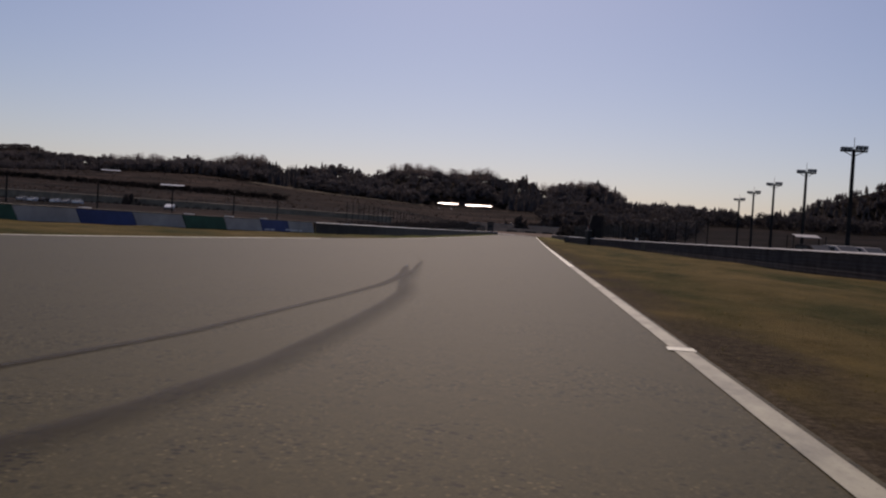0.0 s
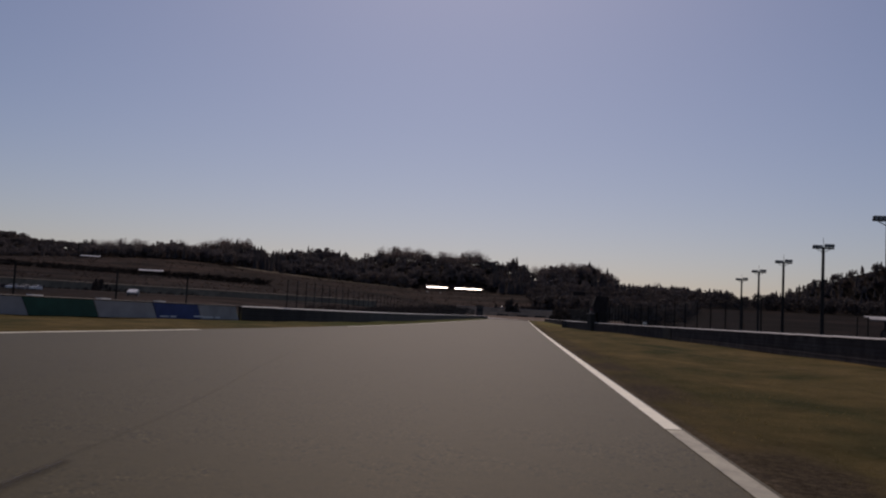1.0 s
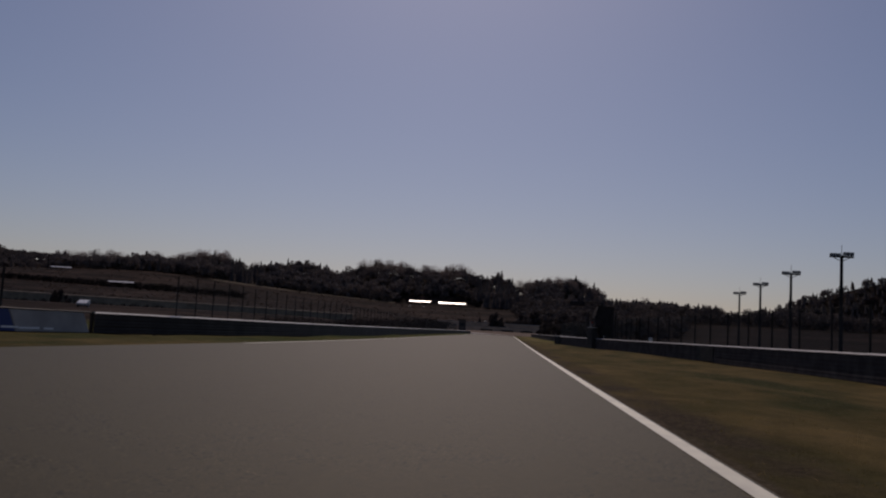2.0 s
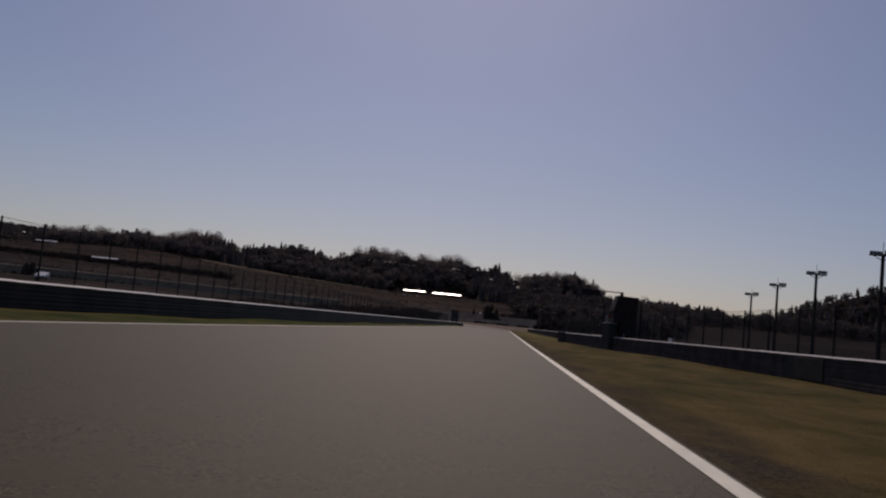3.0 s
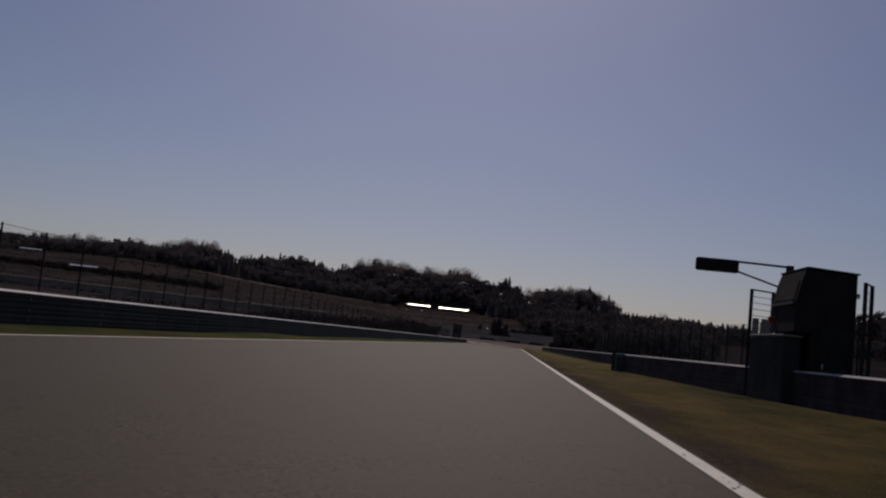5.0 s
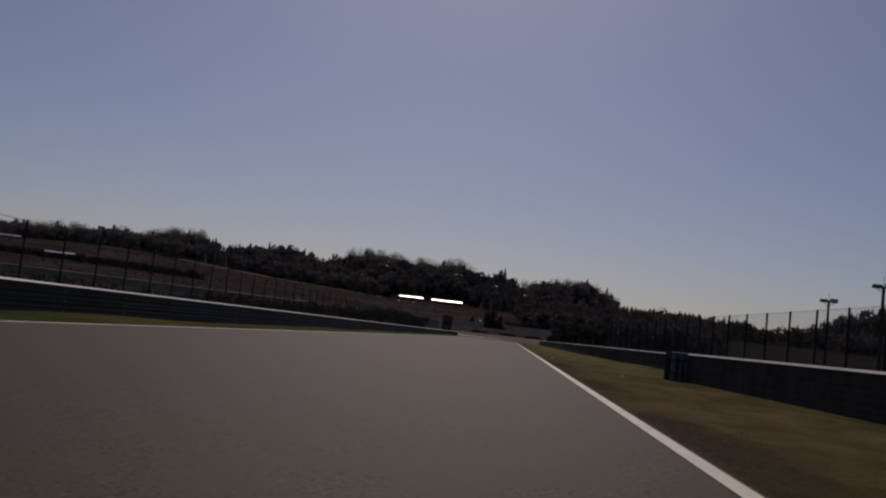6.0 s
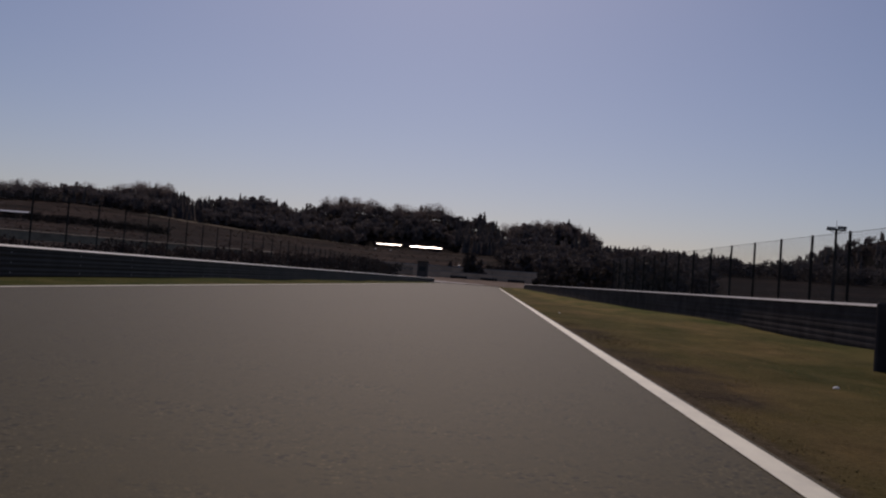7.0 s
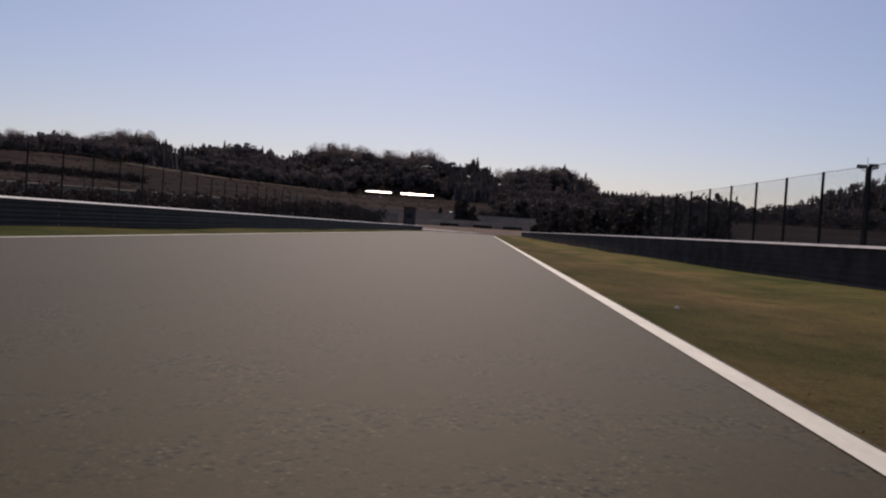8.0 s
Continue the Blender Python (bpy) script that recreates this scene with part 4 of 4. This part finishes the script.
def bush(x, y, h, wd, mat, label, n):
    t = thing("bush", pose(x, y, float(land(x, y)) - 0.1), label, "bush", "bushes beside the track")
    v, f = crown(n, 900, 16, 0.55, -0.08, 0.06)
    part("leaves", mesh_of("leaves", (v * np.array([h * wd, h * wd, h])).tolist(), f.tolist(), mat), t)
    v, f = limbs(n, False)
    part("stem", mesh_of("stem", (v * np.array([h * 0.8, h * 0.8, h])).tolist(), f.tolist(), BARK), t)


# a tall dark hedge closes the fence line: single bushes along its front, thick growth behind
for k in range(24):
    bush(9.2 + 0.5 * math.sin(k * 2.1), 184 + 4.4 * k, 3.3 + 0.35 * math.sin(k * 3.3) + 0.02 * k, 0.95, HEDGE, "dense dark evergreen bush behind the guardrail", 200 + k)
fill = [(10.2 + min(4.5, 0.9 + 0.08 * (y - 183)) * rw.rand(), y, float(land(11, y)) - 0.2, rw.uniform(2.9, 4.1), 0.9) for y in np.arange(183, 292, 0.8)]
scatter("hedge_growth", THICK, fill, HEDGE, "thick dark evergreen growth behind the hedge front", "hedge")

# ---- end of the straight ----
wall_end = thing("wall_far", pose(0, 312, 0), "low weathered concrete wall beyond the bend", "wall", kind="structure")
for k in range(14):
    x = -28 + 3.0 * k
    part("slab", box("slab", FARWALL, x + 0.02, -0.2, -0.5, x + 2.98, 0.2, 2.45, bevel=0.02), wall_end)
    part("coping", box("coping", CONCRETE, x + 0.01, -0.26, 2.45, x + 2.99, 0.26, 2.56, bevel=0.02), wall_end)
upper = thing("wall_upper", pose(0, 325, 0), "pale concrete wall on the terrace beyond the bend", "wall", kind="structure")
for k in range(15):
    x = -30 + 3.2 * k
    part("slab", box("slab", FARWALL, x + 0.02, -0.2, 2.0, x + 3.18, 0.2, 3.78, bevel=0.02), upper)
    part("coping", box("coping", OFFWHITE, x + 0.01, -0.28, 3.78, x + 3.19, 0.28, 3.92, bevel=0.02), upper)
terrace = thing("terrace", pose(0, 0, 0), "bare earth terrace between the two walls", "terrace", kind="structure")
part("fill", box("fill", SOIL, -34, 312.3, -0.5, 24, 324.7, 2.36, bevel=0.1), terrace)
part("fill", box("fill", SOIL, -34, 325.3, 1.0, 24, 342, 3.6, bevel=0.3), terrace)


def tyre_stack(x, y, n, label):
    """A row of low tyre piles bound with a dark belt."""
    t = thing("tyre_stack", pose(x, y, 1.12), label, "tyre stack", "tyre stacks by the far wall")
    for k in range(n):
        for lvl in range(3):
            bm = bmesh.new()
            bmesh.ops.create_cone(bm, cap_ends=True, segments=12, radius1=0.31, radius2=0.31, depth=0.2, matrix=Matrix.Translation((0.64 * k, 0.02 * (-1) ** lvl, 0.11 + 0.21 * lvl)))
            bmesh.ops.bevel(bm, geom=[e for e in bm.edges if abs(e.verts[0].co.z - e.verts[1].co.z) < 1e-4], offset=0.05, segments=1, affect="EDGES")
            part("tyre", from_bm("tyre", bm, BLACK), t)


for x in (-10.2, -3.4, 2.7):
    tyre_stack(x, 311.0, 6, "row of black tyres stacked before the concrete wall")


def small_conifer(x, y, z, h, n):
    t = thing("conifer", pose(x, y, z), "small dark conifer standing on the terrace", "tree", "conifers on the terrace")
    v, f = crown(n, 420, 14, 0.30, -0.05, 0.07)
    v = v * np.array([1, 1, 1.0])
    v[:, :2] *= (1.25 - 0.9 * np.clip(v[:, 2:3], 0, 1))
    part("crown", mesh_of("crown", (v * h).tolist(), f.tolist(), HEDGE), t)
    part("trunk", rod("trunk", BARK, (0, 0, -0.1), (0, 0, 0.8 * h), 0.1, 7, 0.03), t)


small_conifer(-7.0, 318, 2.3, 4.9, 310)
small_conifer(-5.9, 319, 2.3, 5.4, 311)
small_conifer(-4.2, 318, 2.3, 4.3, 312)
small_conifer(-11.5, 327, 3.55, 1.9, 313)
row = [(x, 329 + 1.5 * rw.rand(), 3.5, rw.uniform(1.5, 1.9), 1.0) for x in np.arange(-2.8, 6.4, 0.5)]
scatter("terrace_row", THICK, row, HEDGE, "low dark hedge along the upper wall", "hedge")
lean = thing("marker_pole", pose(-3.6, 326, 3.5), "leaning white marker pole above the far wall", "pole")
part("pole", rod("pole", OFFWHITE, (-0.45, 0, 0), (0.25, 0, 2.0), 0.09, 8), lean)
part("flag", box("flag", OFFWHITE, 0.0, -0.02, 1.3, 0.5, 0.02, 1.75, bevel=0.005), lean, pose(0, 0, 0, 0, -12, 0))
for x, y, k in ((-9.6, 336, 1.0), (-67.7, 600, 1.7), (-58.9, 600, 1.7)):
    zb = 3.6 if y < 342 else float(land(x, y))
    u = thing("utility_box", pose(x, y, zb), "small pale utility cabinet on the bank", "cabinet", "cabinets on the bank")
    part("body", box("body", OFFWHITE, -0.3 * k, -0.2 * k, 0.45, 0.3 * k, 0.2 * k, 0.45 + 0.45 * k, bevel=0.03), u)
    part("lid", prism("lid", ROOFSHEET, [(-0.22 * k, 0.45 + 0.45 * k), (0.22 * k, 0.5 + 0.47 * k), (0.22 * k, 0.54 + 0.47 * k), (-0.22 * k, 0.49 + 0.45 * k)], "x", -0.32 * k, 0.32 * k, 0.01), u)
    part("stand", box("stand", POST, -0.12 * k, -0.1 * k, -0.3, 0.12 * k, 0.1 * k, 0.45, bevel=0.01), u)
hut = thing("track_hut", pose(-15.9, 300.5, 0), "small dark marshal hut at the end of the straight", "hut")
part("wall", box("wall", HUTWALL, -1.1, -1.0, -0.2, 1.1, 1.0, 4.1, bevel=0.03), hut)
part("roof", box("roof", POST, -1.2, -1.2, 4.1, 1.2, 1.2, 4.26, bevel=0.03), hut)
part("window", box("window", GLASS_DARK, -0.7, -1.025, 2.2, 0.7, -1.003, 3.1, bevel=0.0), hut)
kerb = thing("kerb", pose(0, 0, 0), "pale painted kerb along the bend", "kerb", kind="structure")
for k in range(10):
    y, h = 299.4 - 0.05 * k, 0.36 - 0.025 * k
    part("kerb_stone", prism("kerb_stone", OFFWHITE, [(y, -0.1), (y + 1.3, -0.1), (y + 1.3, h), (y + 1.1, h + 0.02), (y, 0.06)], "x", -13.2 + 1.2 * k, -12.005 + 1.2 * k, 0.01), kerb)

# ---- retaining wall, paths and stands on the bank ----
ret = thing("wall_terrace", pose(0, 0, 0), "long grey concrete retaining wall below the bank", "wall", kind="structure")
for k in range(28):
    x = -266 + 7.5 * k
    zb, zt = float(land(x + 3.7, 329)), float(np.interp(x, (-262, -219, -115, -56), (6.6, 6.2, 5.0, 4.1)))
    part("slab", box("slab", BANKWALL, x + 0.03, 329.6, zb - 0.6, x + 7.47, 330.2, zt, bevel=0.04), ret)
    part("coping", prism("coping", COPING, [(329.4, zt), (330.3, zt), (330.3, zt + 0.30), (330.1, zt + 0.32), (329.4, zt + 0.10)], "x", x + 0.01, x + 7.49, 0.02), ret)


edge_x = np.arange(-215, -80, 3.0)
edge = [(x, y, float(land(x, y)) + 0.3) for x in edge_x for y in (627.0, 633.0, 640.0)]
n_e = len(edge_x)
tagged(new("bank_edge", mesh_of("bank_edge", edge, [(3 * i + j, 3 * i + 3 + j, 3 * i + 4 + j, 3 * i + 1 + j) for i in range(n_e - 1) for j in (0, 1)], PALEGRASS)),
       "pale dry grass strip below the woods", "grass", kind="structure")


for x, y, h, n in ((-160.5, 324, 5.0, 330), (-163.0, 325, 3.6, 331), (-157.6, 325, 3.0, 332)):
    bush(x, y, h, 0.7, HEDGE, "dark green bush before the terrace wall", n)
for k in range(4):
    bush(-202.5 + 4.6 * k, 486, 2.6 - 0.25 * k, 0.8, HEDGE, "small dark bush beside the shelter", 340 + k)


def stand(x, y, top, length, depth, turn, label):
    """An open shelter for spectators: bright pitched roof on posts, with benches."""
    zb = float(land(x, y))
    t = thing("spectator_shelter", pose(x, y, zb, 0, 0, turn), label, "shelter", "white-roofed shelters on the bank")
    h = max(2.2, top - zb)
    rise = depth * 0.40
    part("roof", prism("roof", ROOFSHEET, [(0, h - rise), (depth, h), (depth, h + 0.05), (0, h - rise + 0.05)], "x", 0, length, 0.02), t, label="bright white sunlit sheet roof")
    for k in range(int(length // 4) + 1):
        u = min(length - 0.2, 0.2 + 4 * k)
        part("post", box("post", POST, u - 0.08, 0.2, -1, u + 0.08, 0.36, h - rise + 0.15, bevel=0.0), t)
        part("post", box("post", POST, u - 0.08, depth - 0.4, -1, u + 0.08, depth - 0.24, h - 0.1, bevel=0.0), t)
    part("bench", box("bench", CONCRETE, 0.5, depth * 0.5, 0.3, length - 0.5, depth * 0.5 + 0.5, 0.45, bevel=0.02), t)


stand(-74.6, 652, 20.25, 15.6, 1.2, 4.0, "open spectator shelter with a sunlit white roof")
stand(-53.4, 653.5, 20.05, 20.0, 1.2, 4.0, "long open spectator shelter with a sunlit white roof")
stand(-219.8, 482, 17.0, 14.0, 1.5, 6.0, "small spectator shelter with a thin white roof")
stand(-321.5, 604, 29.4, 14.5, 1.5, 6.0, "distant spectator shelter with a thin white roof")


# ---- vehicles and small things off the track ----
def car(x, y, turn, mat, label, van=False):
    t = thing("van" if van else "car", pose(x, y, float(land(x, y)) - 0.02, 0, 0, turn), label, "van" if van else "car", "parked vehicles")
    L, top = (2.2, 1.9) if van else (2.1, 1.42)
    low = [(-L, 0.28), (L, 0.28), (L, 0.72), (L - 0.1, 0.86), (0.95 * L - 1.2, 0.95), (-L + 0.15, 0.98), (-L, 0.8)]
    part("body", prism("body", mat, low, "y", -0.84, 0.84, 0.05), t)
    back, front = -L + 0.2, (1.05 if not van else 1.45)
    cab = [(-L + 0.05, 0.96), (back, top - 0.04), (-L + 0.5, top), (front - (0.75 if van else 1.0), top), (front, 0.94)]
    part("cabin", prism("cabin", mat, cab, "y", -0.72, 0.72, 0.05), t)
    a, h = (0.75 if van else 1.0), top - 0.94
    glass = [(front - a * 0.93 + 0.012, 0.94 + h * 0.93 + 0.012), (front - a * 0.12 + 0.012, 0.94 + h * 0.12 + 0.012), (front - a * 0.12 - 0.02, 0.94 + h * 0.12 - 0.02), (front - a * 0.93 - 0.02, 0.94 + h * 0.93 - 0.02)]
    part("windscreen", prism("windscreen", GLASS_DARK, glass, "y", -0.62, 0.62, 0.0), t)
    for s in (-1, 1):
        part("side_window", box("side_window", GLASS_DARK, -0.6, s * 0.728 - 0.008, 1.03, front - a - 0.05, s * 0.728 + 0.008, top - 0.12, bevel=0), t)
        part("side_window", box("side_window", GLASS_DARK, back + 0.2, s * 0.728 - 0.008, 1.03, -0.7, s * 0.728 + 0.008, top - 0.12, bevel=0), t)
    for u in (-1.3, 1.3):
        for s in (-1, 1):
            wh = part("wheel", rod("tyre", BLACK, (u, s * 0.66, 0.31), (u, s * 0.86, 0.31), 0.31, 16), t)
            part("rim", rod("rim", CAP, (u, s * 0.862, 0.31), (u, s * 0.87, 0.31), 0.19, 12), wh)
    for s in (-1, 1):
        part("headlight", box("headlight", LAMPGLASS, L - 0.06, s * 0.62 - 0.14, 0.62, L + 0.01, s * 0.62 + 0.14, 0.74, bevel=0.01), t)
        part("tail_light", box("tail_light", RED, -L - 0.01, s * 0.66 - 0.1, 0.7, -L + 0.06, s * 0.66 + 0.1, 0.9, bevel=0.01), t)


trail = thing("covered_trailer", pose(-100, 224.5, float(land(-100, 224.5)) - 0.02, 0, 0, 4), "small trailer under a bright white sloping tarpaulin", "trailer")
part("chassis", box("chassis", CHARCOAL, -1.1, -1.1, 0.45, 1.1, 1.1, 0.62, bevel=0.02), trail)
part("bed", box("bed", OFFWHITE, -1.1, -1.15, 0.62, 1.1, 1.15, 0.95, bevel=0.03), trail)
part("tarpaulin", prism("tarpaulin", ROOFSHEET, [(-1.2, 0.96), (1.2, 0.96), (1.2, 1.62), (0.75, 1.86), (-1.2, 1.02)], "x", -1.15, 1.15, 0.03), trail, label="glossy white sloping tarpaulin")
for s in (-1, 1):
    wheel = part("wheel", rod("tyre", BLACK, (s * 1.12, 0, 0.31), (s * 1.30, 0, 0.31), 0.31, 16), trail)
    part("rim", rod("rim", CAP, (s * 1.305, 0, 0.31), (s * 1.31, 0, 0.31), 0.19, 12), wheel)
part("drawbar", rod("drawbar", POST, (0, -1.1, 0.5), (0, -2.1, 0.45), 0.05, 8), trail)
part("prop_stand", rod("prop_stand", POST, (0, -2.0, 0.45), (0, -2.0, 0.0), 0.03, 6), trail)
for k, (mat, what) in enumerate(((CAP_GREY, "pale grey"), (CARWHITE, "white"), (CHARCOAL, "black"), (CARWHITE, "white"), (CAP_GREY, "silver-grey"), (CARWHITE, "white"))):
    car(-149.5 + 3.1 * k, 235.2 + 0.6 * k, -85, mat, what + " car parked below the bank")
car(21.2, 64, -80, CAP_GREY, "silver-grey car parked behind the guardrail")
car(23.2, 64.5, -80, OFFWHITE, "white car parked behind the guardrail")
car(19.2, 63.5, -80, CHARCOAL, "dark car parked behind the guardrail")

shel = thing("canopy", pose(21.0, 72, float(land(21.0, 72)) - 0.3), "small shelter with a flat pale grey roof", "canopy")
part("roof", prism("roof", CAP_GREY, [(-0.7, 2.24), (0.7, 2.46), (0.7, 2.52), (-0.7, 2.30)], "x", -0.95, 0.95, 0.01), shel)
for u, v in ((-1.25, -0.85), (1.25, -0.85), (-1.25, 0.85), (1.25, 0.85)):
    part("post", rod("post", POST, (u, v, -0.2), (u, v, 2.43), 0.04, 8), shel)
cab = thing("utility_box", pose(15.1, 135, float(land(15.1, 135)) - 0.05), "white utility cabinet on a dark stand", "cabinet")
part("body", box("body", WHITE, -0.25, -0.2, 0.9, 0.25, 0.2, 1.35, bevel=0.03), cab)
part("stand", box("stand", POST, -0.2, -0.15, -0.2, 0.2, 0.15, 0.9, bevel=0.02), cab)
pole = thing("utility_pole", pose(-321.5, 601, float(land(-321.5, 601)) - 0.3), "dark utility pole carrying thin cables", "pole")
part("pole", rod("pole", POST, (0, 0, 0), (0, 0, 12.0), 0.28, 8), pole)
part("crossarm", box("crossarm", POST, -1.0, -0.15, 11.0, 1.0, 0.15, 11.3, bevel=0.0), pole)
for dz in (11.6, 10.6):
    part("cable", rod("cable", POST, (0, 0, dz), (-60, 12, dz + 1.2), 0.09, 5), pole)
    part("cable", rod("cable", POST, (0, 0, dz), (70, 18, dz - 2.5), 0.05, 5), pole)
sign = thing("sign_board", pose(16.8, 537, float(land(16.8, 537))), "leaning white sign board on a post", "sign")
part("post", rod("post", POST, (0, 0, -0.3), (0.9, 0, 3.2), 0.09, 8), sign)
part("board", box("board", WHITE, -0.9, -0.1, 2.4, 1.1, 0.05, 4.2, bevel=0.03), sign, pose(0, 0, 0, 0, 12, 0))

# loose soil clods where the turf is worn away beside the line
rs = np.random.RandomState(31)
cv, cf = [], []
octa = np.array([(1, 0, 0), (0, 1, 0), (-1, 0, 0), (0, -1, 0), (0, 0, 0.7), (0, 0, -0.7)], float)
tri = np.array([(0, 1, 4), (1, 2, 4), (2, 3, 4), (3, 0, 4), (1, 0, 5), (2, 1, 5), (3, 2, 5), (0, 3, 5)])
for cx, cy, sx, sy, m in ((0.62, 133.4, 0.2, 1.1, 1200), (0.45, 138.2, 0.12, 0.8, 400), (0.4, 125, 0.08, 3.0, 300), (2.6, 9.5, 0.5, 1.0, 300), (0.5, 97, 0.2, 2.0, 300)):
    for _ in range(m):
        x, y = max(0.2, rs.normal(cx, sx)), rs.normal(cy, sy)
        s = rs.uniform(0.002, 0.007)
        cf.append(tri + 6 * len(cv))
        cv.append(octa * s * rs.uniform(0.6, 1.4, 3) + np.array([x, y, float(sheet(x, y)) + 0.3 * s]))
tagged(new("soil_clods", mesh_of("soil_clods", np.concatenate(cv).tolist(), np.concatenate(cf).tolist(), SOIL)), "loose dark soil clods on worn turf", "soil", kind="stuff")

# litter in the verge
for k, (x, y) in enumerate(((2.02, 127.8), (0.86, 146.0))):
    t = thing("litter", pose(x, y, float(sheet(x, y)), 0, 0, 37 * k), "small crumpled white scrap in the grass", "litter", "scraps in the grass")
    bm = bmesh.new()
    bmesh.ops.create_icosphere(bm, subdivisions=2, radius=0.025)
    rr = random.Random(k)
    for q in bm.verts:
        q.co = Vector((q.co.x * rr.uniform(0.6, 1.5), q.co.y * rr.uniform(0.6, 1.3), abs(q.co.z) * rr.uniform(0.3, 1.1)))
    part("scrap", from_bm("scrap", bm, WHITE), t)
